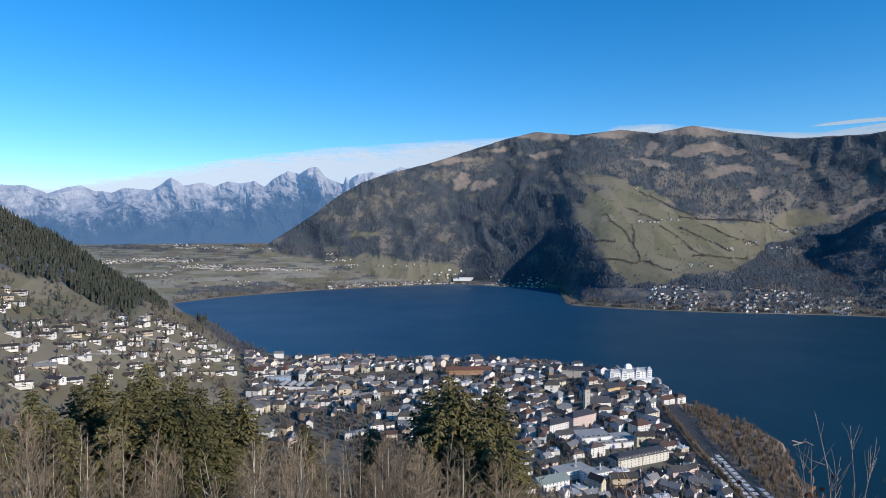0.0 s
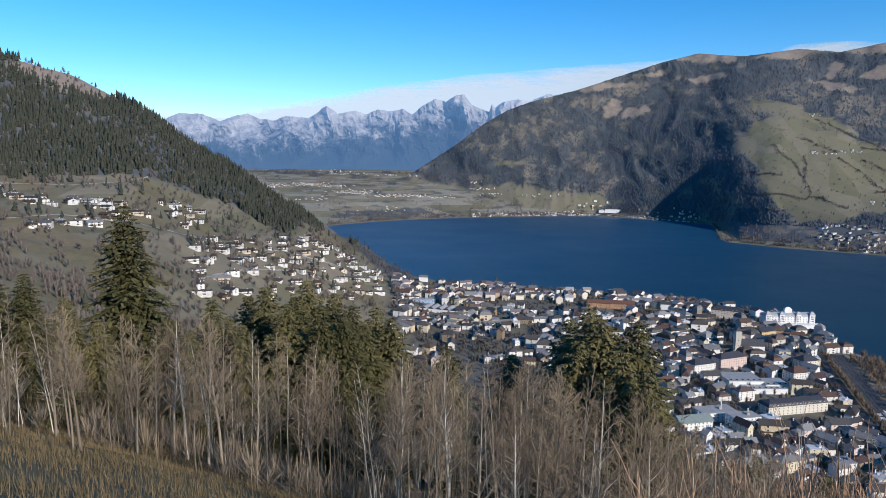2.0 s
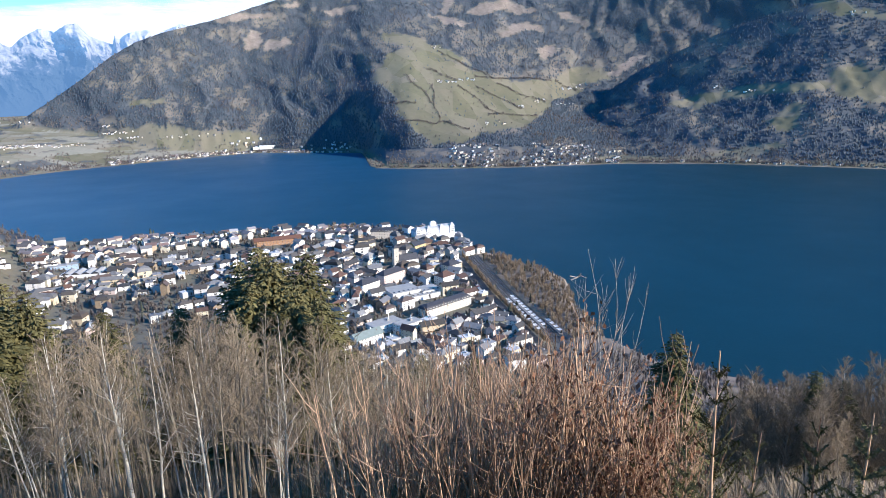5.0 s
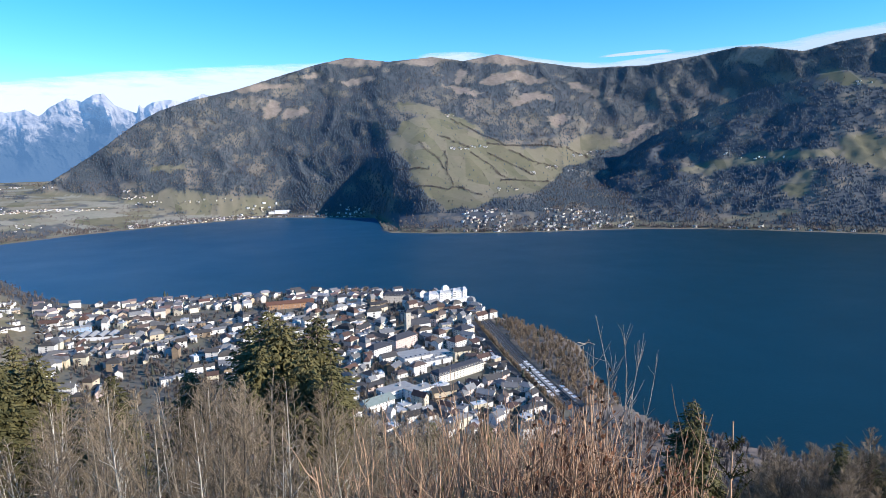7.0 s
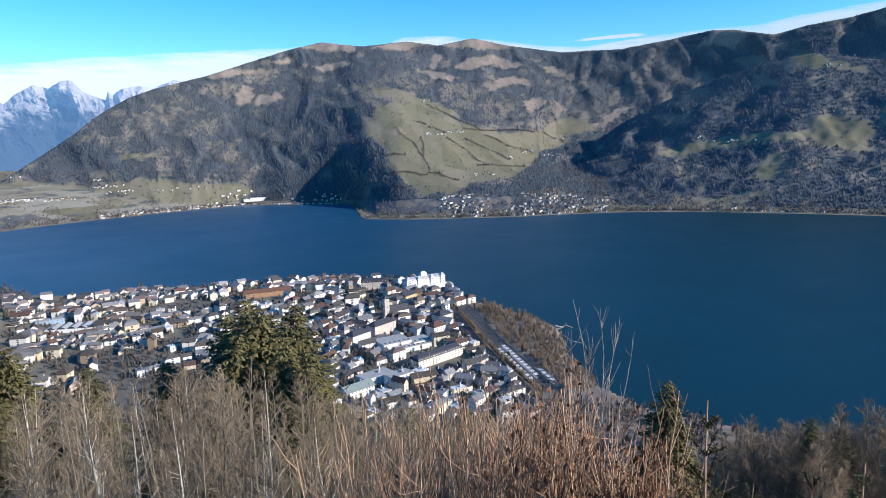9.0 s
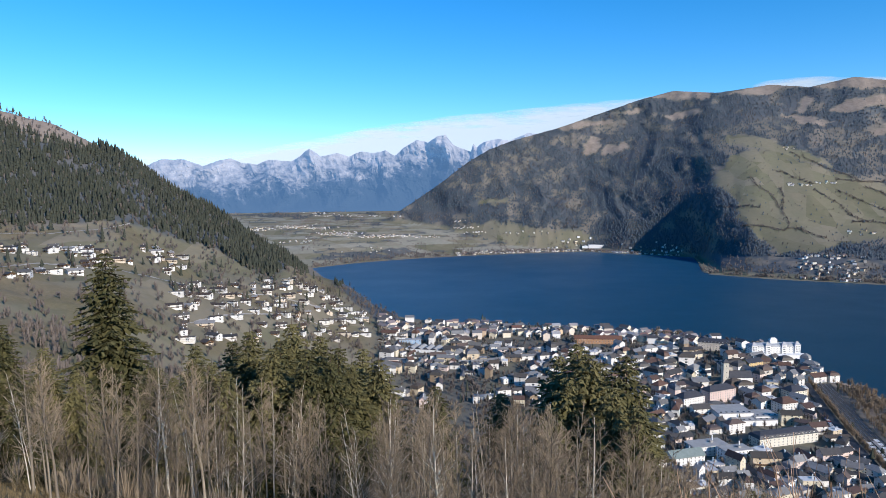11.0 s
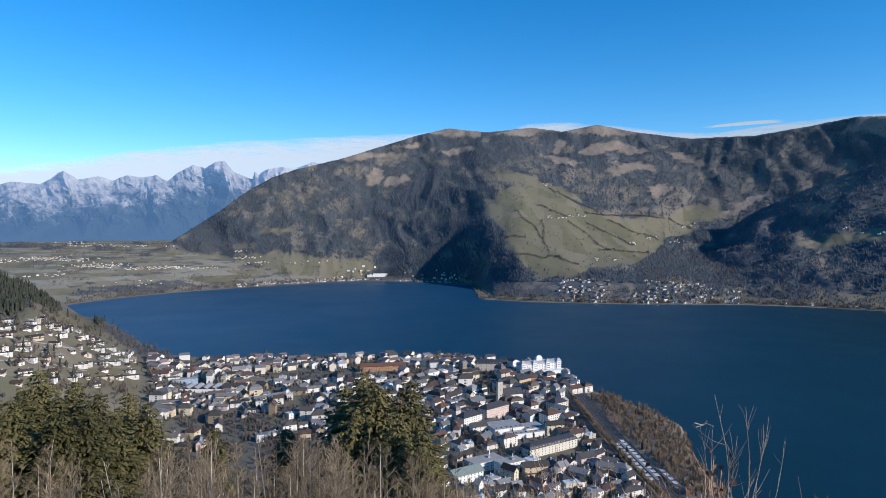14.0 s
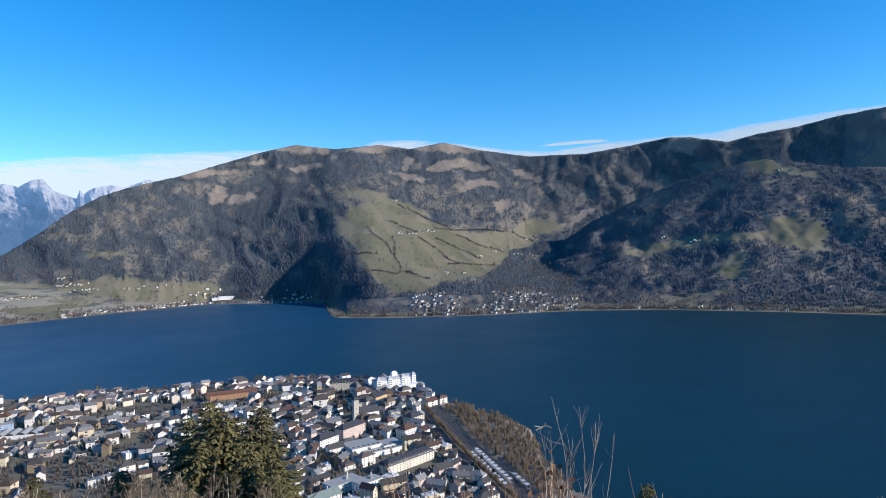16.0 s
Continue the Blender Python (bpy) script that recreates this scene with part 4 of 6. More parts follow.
V, F = brush_trees(rng, P, rng.uniform(6, 13, len(P)), rng.uniform(5, 8, len(P)), 22, 0.35)
stuff_mesh("hill_leafless_trees", V, F, far_bare_mat, "grey-brown leafless trees among the hillside meadows", "trees")
# conifers between the town's houses, trees on the slope above it
rng, P = woods(28, 260, 17, -26, 600, 1380, lambda a, r, z: 0.6 * (r < along(a, SHORE_NEAR) - 8))
V, F = cone_trees(rng, P, rng.uniform(7, 15, len(P)), rng.uniform(1.8, 3.2, len(P)), 7, 4)
stuff_mesh("town_conifers", V, F, hill_conifer_mat, "dark garden conifers between the houses of the town", "trees")
rng, P = woods(19, 5600, 45, -58, 110, 660, lambda a, r, z: 0.8 * ((z > 12) | (a < -27.5) & (z > 1)))
V, F = brush_trees(rng, P, rng.uniform(7, 15, len(P)), rng.uniform(5, 8, len(P)), 40, 0.16)
stuff_mesh("slope_woods", V, F, far_bare_mat, "leafless wood on the steep slope above the town", "forest")
rng, P = woods(20, 900, 45, -56, 120, 600, lambda a, r, z: 0.8 * (z > 12))
V, F = cone_trees(rng, P, rng.uniform(9, 18, len(P)), rng.uniform(2.4, 4.0, len(P)), 8, 6)
stuff_mesh("slope_conifers", V, F, hill_conifer_mat, "scattered spruces on the steep slope above the town", "forest")


# ---------------------------------------------------------------- houses
def window_mesh(w, h, shutters=False):
    bm = bmesh.new()
    add_box(bm, -w / 2, w / 2, -0.06, 0.02, 0, h, 0)
    add_box(bm, -w / 2 + 0.1, -0.04, -0.09, -0.05, 0.1, h - 0.1, 1)
    add_box(bm, 0.04, w / 2 - 0.1, -0.09, -0.05, 0.1, h - 0.1, 1)
    if shutters:
        for s in (-1, 1):
            add_box(bm, s * (w / 2 + 0.3) - 0.28, s * (w / 2 + 0.3) + 0.28, -0.07, 0.02, 0, h, 2)
    me = bpy.data.meshes.new("window")
    bm.to_mesh(me)
    bm.free()
    for m in (white_mat, glass_mat, wood_mat):
        me.materials.append(m)
    return me


WINDOW, WINDOW_WIDE, WINDOW_SHUT = window_mesh(1.3, 1.6), window_mesh(2.4, 1.7), window_mesh(1.2, 1.5, True)


def put_windows(root, me, side, span, at_y, rows, cols, floor, first=0.9):
    """Windows in a grid on one side of a house: side turns the wall about z."""
    for k in range(rows):
        for c in range(cols):
            u = (c + 0.5) / cols * span - span / 2
            ob = new("window", me)
            ob.parent = root
            ob.matrix_basis = pose(0, 0, 0, 0, 0, side) @ pose(u, -at_y, first + floor * k)


def gable_walls(bm, L, D, H, rise, mat=0):
    v = [bm.verts.new(c) for c in ((-L / 2, -D / 2, -4), (L / 2, -D / 2, -4), (L / 2, D / 2, -4), (-L / 2, D / 2, -4), (-L / 2, -D / 2, H), (L / 2, -D / 2, H),
                                   (L / 2, D / 2, H), (-L / 2, D / 2, H), (-L / 2, 0, H + rise), (L / 2, 0, H + rise))]
    for f in ((0, 1, 5, 4), (1, 2, 6, 9, 5), (2, 3, 7, 6), (3, 0, 4, 8, 7)):
        bm.faces.new([v[i] for i in f]).material_index = mat


def slab(bm, a, b_, c, d, thick, mat=0):
    up = [bm.verts.new(p) for p in (a, b_, c, d)]
    lo = [bm.verts.new((p[0], p[1], p[2] - thick)) for p in (a, b_, c, d)]
    bm.faces.new(up).material_index = mat
    bm.faces.new(lo[::-1]).material_index = mat
    for i in range(4):
        bm.faces.new((up[i], lo[i], lo[(i + 1) % 4], up[(i + 1) % 4])).material_index = mat


def gable_roof(bm, L, D, H, rise, over, thick=0.35):
    k = rise / (D / 2)
    x, y = L / 2 + over, D / 2 + over
    z0, z1 = H - over * k + thick, H + rise + thick
    slab(bm, (-x, -y, z0), (x, -y, z0), (x, 0, z1), (-x, 0, z1), thick)
    slab(bm, (x, y, z0), (-x, y, z0), (-x, 0, z1), (x, 0, z1), thick)


def hip_roof(bm, L, D, H, rise, over, inset):
    x, y, r = L / 2 + over, D / 2 + over, L / 2 - inset
    lo = [bm.verts.new(p) for p in ((-x, -y, H), (x, -y, H), (x, y, H), (-x, y, H))]
    eave = [bm.verts.new((p.co.x, p.co.y, H + 0.3)) for p in lo]
    a, c = bm.verts.new((-r, 0, H + rise)), bm.verts.new((r, 0, H + rise))
    bm.faces.new(lo[::-1])
    for i in range(4):
        bm.faces.new((lo[i], lo[(i + 1) % 4], eave[(i + 1) % 4], eave[i]))
    bm.faces.new((eave[0], eave[1], c, a))
    bm.faces.new((eave[1], eave[2], c))
    bm.faces.new((eave[2], eave[3], a, c))
    bm.faces.new((eave[3], eave[0], a))


def mansard_roof(bm, L, D, H, steep, rise, over=0.5):
    rings = [(L / 2 + over, D / 2 + over, H), (L / 2 + over, D / 2 + over, H + 0.3), (L / 2 - steep * 0.35, D / 2 - steep * 0.35, H + steep), (L / 2 - D * 0.42, 0.4, H + steep + rise)]
    vs = [[bm.verts.new(p) for p in ((-x, -y, z), (x, -y, z), (x, y, z), (-x, y, z))] for x, y, z in rings]
    bm.faces.new(vs[0][::-1])
    bm.faces.new(vs[-1])
    for a, c in zip(vs, vs[1:]):
        for i in range(4):
            bm.faces.new((a[i], a[(i + 1) % 4], c[(i + 1) % 4], c[i]))


def chimney_part(root, x, y, z0, z1):
    bm = bmesh.new()
    add_box(bm, x - 0.4, x + 0.4, y - 0.4, y + 0.4, z0, z1)
    add_box(bm, x - 0.55, x + 0.55, y - 0.55, y + 0.55, z1, z1 + 0.2)
    part("chimney", bm, white_mat, root)


def dormer_part(root, x, y, z, roof):
    bm = bmesh.new()
    add_box(bm, x - 0.9, x + 0.9, y, y + 2.6, z, z + 1.6, 0)
    slab(bm, (x - 1.2, y - 0.3, z + 1.6), (x, y - 0.3, z + 2.4), (x, y + 3, z + 2.4), (x - 1.2, y + 3, z + 1.6), 0.15, 1)
    slab(bm, (x, y - 0.3, z + 2.4), (x + 1.2, y - 0.3, z + 1.6), (x + 1.2, y + 3, z + 1.6), (x, y + 3, z + 2.4), 0.15, 1)
    body = part("dormer", bm, [white_mat, roof], root)
    bm = bmesh.new()
    add_box(bm, x - 0.6, x + 0.6, y - 0.06, y - 0.01, z + 0.4, z + 1.3)
    part("dormer_window", bm, glass_mat, body)


def balcony_part(root, L, y, z, depth=1.3, mat=None):
    bm = bmesh.new()
    add_box(bm, -L / 2, L / 2, y - depth, y, z - 0.15, z)
    floor_slab = part("balcony", bm, mat or wood_mat, root)
    bm = bmesh.new()
    add_box(bm, -L / 2, L / 2, y - depth, y - depth + 0.08, z + 0.12, z + 1.0)
    for s in (-1, 1):
        add_box(bm, s * L / 2 - 0.05, s * L / 2 + 0.05, y - depth, y, z + 0.12, z + 1.0)
    n = int(L / 3) + 1
    for i in range(n + 1):
        x = -L / 2 + L * i / n
        add_box(bm, x - 0.05, x + 0.05, y - depth, y - depth + 0.1, z, z + 1.05)
    part("railing", bm, mat or wood_mat, floor_slab)


def make_house(name, L, D, storeys, roof, walls=None, roofing=None, cols=3, side_cols=2, balconies=0, timber=False, chimney=True, win=None, dormers=0, floor=2.9, solid=False):
    """A house with its parts round an Empty at its base; its front looks along -y."""
    root = None if solid else new(name)
    walls, roofing, win = walls or wall_mat, roofing or roof_mat, win or WINDOW
    H = storeys * floor + 0.4
    bm = bmesh.new()
    rise = D * 0.27
    if roof == "gable":
        gable_walls(bm, L, D, H, rise)
    else:
        add_box(bm, -L / 2, L / 2, -D / 2, D / 2, -4, H)
    if solid:
        root = part(name, bm, walls)
    else:
        part("wall", bm, walls, root)
    if timber:
        bm = bmesh.new()
        gable_walls(bm, L + 0.12, D + 0.12, H, rise)
        bmesh.ops.bisect_plane(bm, geom=bm.verts[:] + bm.edges[:] + bm.faces[:], plane_co=(0, 0, H - floor), plane_no=(0, 0, -1), clear_outer=True)
        part("timber_storey", bm, wood_mat, root, "dark timber upper storey")
    bm = bmesh.new()
    if roof == "gable":
        gable_roof(bm, L, D, H, rise, 1.1)
    elif roof == "hip":
        hip_roof(bm, L, D, H, D * 0.36, 0.6, D * 0.45)
    elif roof == "mansard":
        mansard_roof(bm, L, D, H, 3.2, D * 0.16)
    else:
        add_box(bm, -L / 2 - 0.35, L / 2 + 0.35, -D / 2 - 0.35, D / 2 + 0.35, H, H + 0.35)
        add_box(bm, -L / 2 + 0.3, L / 2 - 0.3, -D / 2 + 0.3, D / 2 - 0.3, H + 0.35, H + 0.42)
        add_box(bm, L * 0.1, L * 0.1 + 3, -1.5, 1.5, H + 0.42, H + 2.2)
    part("roof", bm, flat_roof_mat if roof == "flat" and roofing is roof_mat else roofing, root)
    put_windows(root, win, 0, L, D / 2 + (0.06 if timber else 0), storeys, cols, floor)
    put_windows(root, win, 90, D, L / 2 + (0.06 if timber else 0), storeys, side_cols, floor)
    if side_cols > 1:
        put_windows(root, win, -90, D, L / 2 + (0.06 if timber else 0), storeys, side_cols, floor)
    for k in range(balconies):
        balcony_part(root, L * 0.92, -D / 2, floor * (k + 1) + 0.1, 1.3, white_mat if roof == "flat" else None)
    if chimney:
        chimney_part(root, L * 0.22, D * 0.15, H, H + rise + 1.2)
    for k in range(dormers):
        dormer_part(root, (k + 0.5) / dormers * L * 0.9 - L * 0.45, -D / 2 - 0.05, H + 0.5, roofing)
    return root


def settle(ob, x, y, turn, dz=0.0):
    az, r = math.degrees(math.atan2(-x, y)), math.hypot(x, y)
    return pose(x, y, land_at(az, r) + dz, 0, 0, turn)


KEEP_CLEAR = []


def landmark(ob, x, y, turn, radius, label, category, dz=0.0):
    ob.matrix_basis = settle(ob, x, y, turn, dz)
    KEEP_CLEAR.append((x, y, radius))
    return tagged(ob, label, category)


# the white lakeside grand hotel with its towers
hotel = make_house("grand_hotel", 84, 18, 5, "mansard", white_mat, hotel_roof_mat, 16, 3, 0, chimney=False, floor=3.3, dormers=13)
for tx, tw in ((-37, 9), (-14, 8), (14, 8), (37, 9)):
    bm = bmesh.new()
    add_box(bm, tx - tw / 2, tx + tw / 2, -11.5, -8.5, -4, 20)
    part("bay_tower", bm, white_mat, hotel)
    bm = bmesh.new()
    add_box(bm, tx - tw / 2 - 0.5, tx + tw / 2 + 0.5, -12, -5, 20, 25.5, 0, min(tw / 2, 3.4))
    part("tower_roof", bm, hotel_roof_mat, hotel)
    for k in range(5):
        for dx in (-2.2, 0, 2.2):
            bm = bmesh.new()
            add_box(bm, tx + dx - 0.6, tx + dx + 0.6, -11.62, -11.46, k * 3.7 + 1.2, k * 3.7 + 3.2)
            part("window", bm, glass_mat, hotel)
for k in range(1, 5):
    balcony_part(hotel, 54, -9, k * 3.3 + 0.1, 1.5, white_mat)
bm = bmesh.new()
add_box(bm, -30, 46, -24, -11.5, -4, 5.5)
add_box(bm, -30.4, 46.4, -24.4, -11.3, 5.5, 6.1)
part("terrace_wing", bm, white_mat, hotel, "low white terrace wing with a flat roof")
bm = bmesh.new()
add_box(bm, -6, 6, -3, 3, 19, 27)
add_box(bm, -6.6, 6.6, -3.6, 3.6, 27, 31, 0, 3.2)
part("roof_pavilion", bm, [white_mat, hotel_roof_mat], hotel)
landmark(hotel, 334, 1178, 14, 46, "big white lakeside grand hotel with bays and pale mansard roof", "hotel")
hotel2 = make_house("lake_hotel", 52, 20, 4, "mansard", None, slate_mat, 11, 4, 0, chimney=False, floor=3.3, dormers=8)
landmark(hotel2, 246, 1208, -10, 34, "large lakeside hotel with dark slate mansard roof", "hotel")

# church
church = new("church")
bm = bmesh.new()
add_box(bm, -4, 4, -4, 4, -4, 30)
part("tower", bm, grainy("pale_stone", (0.45, 0.41, 0.34), (0.68, 0.64, 0.55), 0.5, 0.9, 0.02), church, "pale stone bell tower")
bm = bmesh.new()
add_box(bm, -4.5, 4.5, -4.5, 4.5, 30, 30.6)
hip_roof(bm, 8, 8, 30.6, 5.5, 0.4, 3.9)
part("tower_roof", bm, slate_mat, church)
for s in range(4):
    for z in (8, 16, 25):
        ob = new("window", WINDOW)
        ob.parent = church
        ob.matrix_basis = pose(0, 0, 0, 0, 0, 90 * s) @ pose(0, -4, z)
bm = bmesh.new()
v0 = len(bm.verts)
gable_walls(bm, 34, 14, 9, 8)
bmesh.ops.translate(bm, verts=bm.verts[:], vec=(21, 2, 0))
part("nave", bm, white_mat, church)
bm = bmesh.new()
gable_roof(bm, 34, 14, 9, 8, 0.6)
bmesh.ops.translate(bm, verts=bm.verts[:], vec=(21, 2, 0))
part("nave_roof", bm, slate_mat, church)
landmark(church, 218, 990, 12, 26, "old church with a tall pale stone tower and slate nave roof", "church")

# long buildings of the centre
for x, y, turn, args, radius, name, label in (
        (276, 1078, 36, (30, 16, 4, "gable", grainy("ochre_render", (0.55, 0.40, 0.2), (0.68, 0.5, 0.26), 0.4, 0.9), slate_mat, 6, 3), 20, "town_house", "ochre town house with dark pitched roof"),
        (150, 872, 34, (34, 17, 4, "hip", None, slate_mat, 8, 3), 20, "town_hotel", "pale town hotel block with dark hipped roof"),
        (190, 900, 34, (44, 17, 5, "hip", grainy("pink_render", (0.62, 0.46, 0.4), (0.74, 0.6, 0.54), 0.4, 0.9), slate_mat, 11, 3), 25, "town_hotel", "long pink town hotel with rows of windows"),
        (228, 756, 26, (76, 17, 3, "mansard", grainy("cream_render", (0.66, 0.61, 0.50), (0.76, 0.72, 0.64), 0.4, 0.9), slate_mat, 14, 3), 42, "school_building", "long cream school building with dormers in a slate mansard roof"),
        (140, 712, 24, (40, 20, 3, "flat", None, pale_roof_mat, 8, 3), 26, "terrace_block", "white flat-roofed apartment block with terraces"),
        (164, 694, 24, (30, 16, 4, "flat", white_mat, pale_roof_mat, 7, 3), 18, "terrace_block", "white flat-roofed apartment block with balconies"),
        (112, 676, 26, (36, 17, 3, "gable", white_mat, grainy("copper_green_roof", (0.17, 0.215, 0.195), (0.27, 0.315, 0.295), 0.3, 0.6), 8, 3), 22, "town_hotel", "white hotel with a grey-green pitched roof"),
        (290, 925, 30, (26, 18, 4, "hip", grainy("yellow_render", (0.66, 0.60, 0.47), (0.76, 0.70, 0.57), 0.4, 0.9), slate_mat, 6, 4), 18, "town_house", "tall cream town house with hipped roof"),
        (262, 868, 28, (24, 18, 4, "hip", None, roof_mat, 6, 4), 16, "town_house", "town house with a grey hipped roof"),
        (48, 1226, 4, (84, 16, 3, "gable", orange_mat, grainy("brown_tiles", (0.12, 0.06, 0.04), (0.2, 0.1, 0.07), 0.5, 0.8), 16, 3), 44, "lake_hotel", "long orange-brown wooden hotel with brown roof")):
    ob = make_house(name, *args, balconies=(args[2] - 1 if name == "terrace_block" else 0), dormers=(14 if name == "school_building" else 0), floor=3.2)
    landmark(ob, x, y, turn, radius, label, "school" if "school" in name else "apartment block" if "block" in name else "house" if "house" in name else "hotel")

# sports hall with pale flat roofs at two heights
hall = new("sports_hall")
for x0, x1, y0, y1, h in ((-34, 8, -8, 24, 11), (8, 36, -14, 10, 8.5), (-20, 30, -22, -8, 6.5)):
    bm = bmesh.new()
    add_box(bm, x0, x1, y0, y1, -4, h)
    part("wall", bm, white_mat, hall)
    bm = bmesh.new()
    add_box(bm, x0 - 0.5, x1 + 0.5, y0 - 0.5, y1 + 0.5, h, h + 0.5)
    part("roof", bm, pale_roof_mat, hall)
    for i in range(int((x1 - x0) / 7)):
        bm = bmesh.new()
        add_box(bm, x0 + 3 + i * 7, x0 + 5 + i * 7, y0 + 3, y0 + 5, h + 0.5, h + 1.0)
        part("skylight", bm, glass_mat, hall)
    put_windows(hall, WINDOW_WIDE, 0, x1 - x0, -y0, 1, 5, 3, 3) if x0 == -34 else None
landmark(hall, 204, 826, 14, 40, "sports hall with broad pale flat roofs at two levels", "hall")

# depot with arched roofs, and a blue shed beside it
depot = new("bus_depot")
bm = bmesh.new()
add_box(bm, -38, 38, -16, 16, -4, 6)
part("wall", bm, white_mat, depot)
for i in range(5):
    bm = bmesh.new()
    x0 = -36 + i * 14.5
    pts = [(x0 + 13.5 * t, 6.05 + 3.2 * math.sin(math.pi * t)) for t in [j / 8 for j in range(9)]]
    for (xa, za), (xb, zb) in zip(pts, pts[1:]):
        f = bm.faces.new([bm.verts.new(c) for c in ((xa, -16, za), (xb, -16, zb), (xb, 16, zb), (xa, 16, za))])
        f.material_index = 0 if xb < x0 + 8 else 1
    for y in (-16, 16):
        bm.faces.new([bm.verts.new((x, y, z)) for x, z in pts])
    part("arched_roof", bm, [slate_mat, pale_roof_mat], depot)
landmark(depot, -246, 1112, -8, 44, "low depot with a row of dark arched roofs", "depot")
shed = make_house("shed", 40, 16, 2, "flat", grainy("blue_cladding", (0.25, 0.36, 0.5), (0.36, 0.46, 0.58), 0.4, 0.6), pale_roof_mat, 6, 2, chimney=False)
landmark(shed, -292, 1160, 20, 26, "pale blue clad commercial building with a flat roof", "building")

# ---- repeats: built once, then copied
SHAPES = ((13, 11, 3, "gable"), (15.5, 12, 3, "gable"), (13, 12, 3, "hip"), (19, 13, 4, "gable"), (18, 14, 4, "hip"), (23, 12, 3, "gable"), (16, 13, 3, "flat"), (14, 13, 3, "mansard"),
          (10, 9, 2, "gable"), (20, 10, 2, "gable"))
TOWN_LABELS = ["rendered town house with a dark gabled roof", "broad gabled town house with wooden balcony", "square town house with a hipped roof", "four-storey gabled town building",
               "large town building with a hipped roof", "long gabled guest house with a balcony", "flat-roofed town building with a parapet", "town house with a mansard roof",
               "small gabled house between larger buildings", "long low building with a gabled roof"]
PROTO, PLAIN = [], []
for args, label in zip(SHAPES, TOWN_LABELS):
    PROTO.append(make_house("town_house", *args, cols=2 if args[0] < 18 else 3, side_cols=1, balconies=1 if args[0] in (15.5, 23) else 0))
    PLAIN.append(make_house("lakeside_house", *args, cols=1, side_cols=0, win=WINDOW_WIDE, chimney=False, solid=True))
    tagged(PROTO[-1], label, "house", "houses of the town")
    tagged(PLAIN[-1], label, "house", "houses of the lakeside quarter")


def track_x(y):
    return float(np.interp(y, [q[1] for q in TRACK[::-1]], [q[0] for q in TRACK[::-1]]))


def town_free(x, y, gap):
    az, r = math.degrees(math.atan2(-x, y)), math.hypot(x, y)
    if not (-29 < az < 16.5) or r > float(along(az, SHORE_NEAR)) - 24 or r < (600 if az < -7 else 830):
        return False
    if x > track_x(y) - 34 and y < 1020 or land_at(az, r) > 40:
        return False
    if any((x - a) ** 2 + (y - c) ** 2 < (q + gap) ** 2 for a, c, q in KEEP_CLEAR):
        return False
    return True


def set_down(protos, used, k, m):
    """A copy of one prototype, or at first the prototype itself."""
    if used[k]:
        return copy_thing(protos[k], m)
    protos[k].matrix_basis, used[k] = m, True
    return protos[k]


def town_green(x, y):
    """High where gardens and small parks lie between the houses."""
    return float(fbm(np.array([x / 75.0 + 4]), np.array([y / 75.0]), 3)[0])


rng = np.random.RandomState(5)
used, used_plain = [False] * len(PROTO), [False] * len(PLAIN)
sites = []
for _ in range(16000):
    az, r = rng.uniform(-29, 16.5), math.sqrt(rng.uniform(590 ** 2, 1420 ** 2))
    x, y = polar(az, r)
    if len(sites) < 1060 and all((x - p) ** 2 + (y - q) ** 2 > (14.5 if x > 60 else 15.5) ** 2 for p, q in sites) and town_free(x, y, 7) and town_green(x, y) < (0.64 if x > 60 else 0.585):
        sites.append((x, y))
sites.sort(key=lambda q: math.hypot(*q))
quarter, near_count = [], 0
for i, (x, y) in enumerate(sites):
    k = rng.randint(len(PROTO))
    bend = 27 if x > 60 else 27 - (60 - x) * 0.09
    m = settle(None, x, y, bend + rng.choice([0, 0, 90, -90, 0]) + rng.normal(0, 15), rng.uniform(-1.8, 1.2))
    m = m @ Matrix.Diagonal((rng.uniform(0.62, 1.4), rng.uniform(0.7, 1.12), rng.uniform(0.72, 1.3), 1))
    if math.hypot(x, y) < 870:
        set_down(PROTO, used, k, m)
        near_count += 1
    elif i < near_count + 380:
        set_down(PLAIN, used_plain, k, m)
    else:
        L, D, n, _ = SHAPES[k]
        quarter.append((x, y, m.translation.z, m.to_euler().z, L, D, n * 2.9 + 0.4))

# leafless trees in the gardens and streets between them
house_xy = np.array(sites + [(a, c) for a, c, _ in KEEP_CLEAR])
house_r = np.array([7.0] * len(sites) + [q * 0.8 for _, _, q in KEEP_CLEAR])
rng, P = woods(18, 8200, 17, -28, 560, 1390, lambda a, r, z: (0.35 + 0.65 * smooth(0.45, 0.6, fbm(a * 1.9, r / 60.0, 3))) * (r < along(a, SHORE_NEAR) - 5))
P = P[((P[:, None, 0] - house_xy[None, :, 0]) ** 2 + (P[:, None, 1] - house_xy[None, :, 1]) ** 2 > house_r[None] ** 2).all(1) & (P[:, 0] < track_line(P[:, 1]) - 30)]
V, F = brush_trees(rng, P, rng.uniform(5, 12, len(P)), rng.uniform(5, 9, len(P)), 40, 0.22)
stuff_mesh("town_trees", V, F, far_bare_mat, "leafless trees between the houses of the town", "trees")

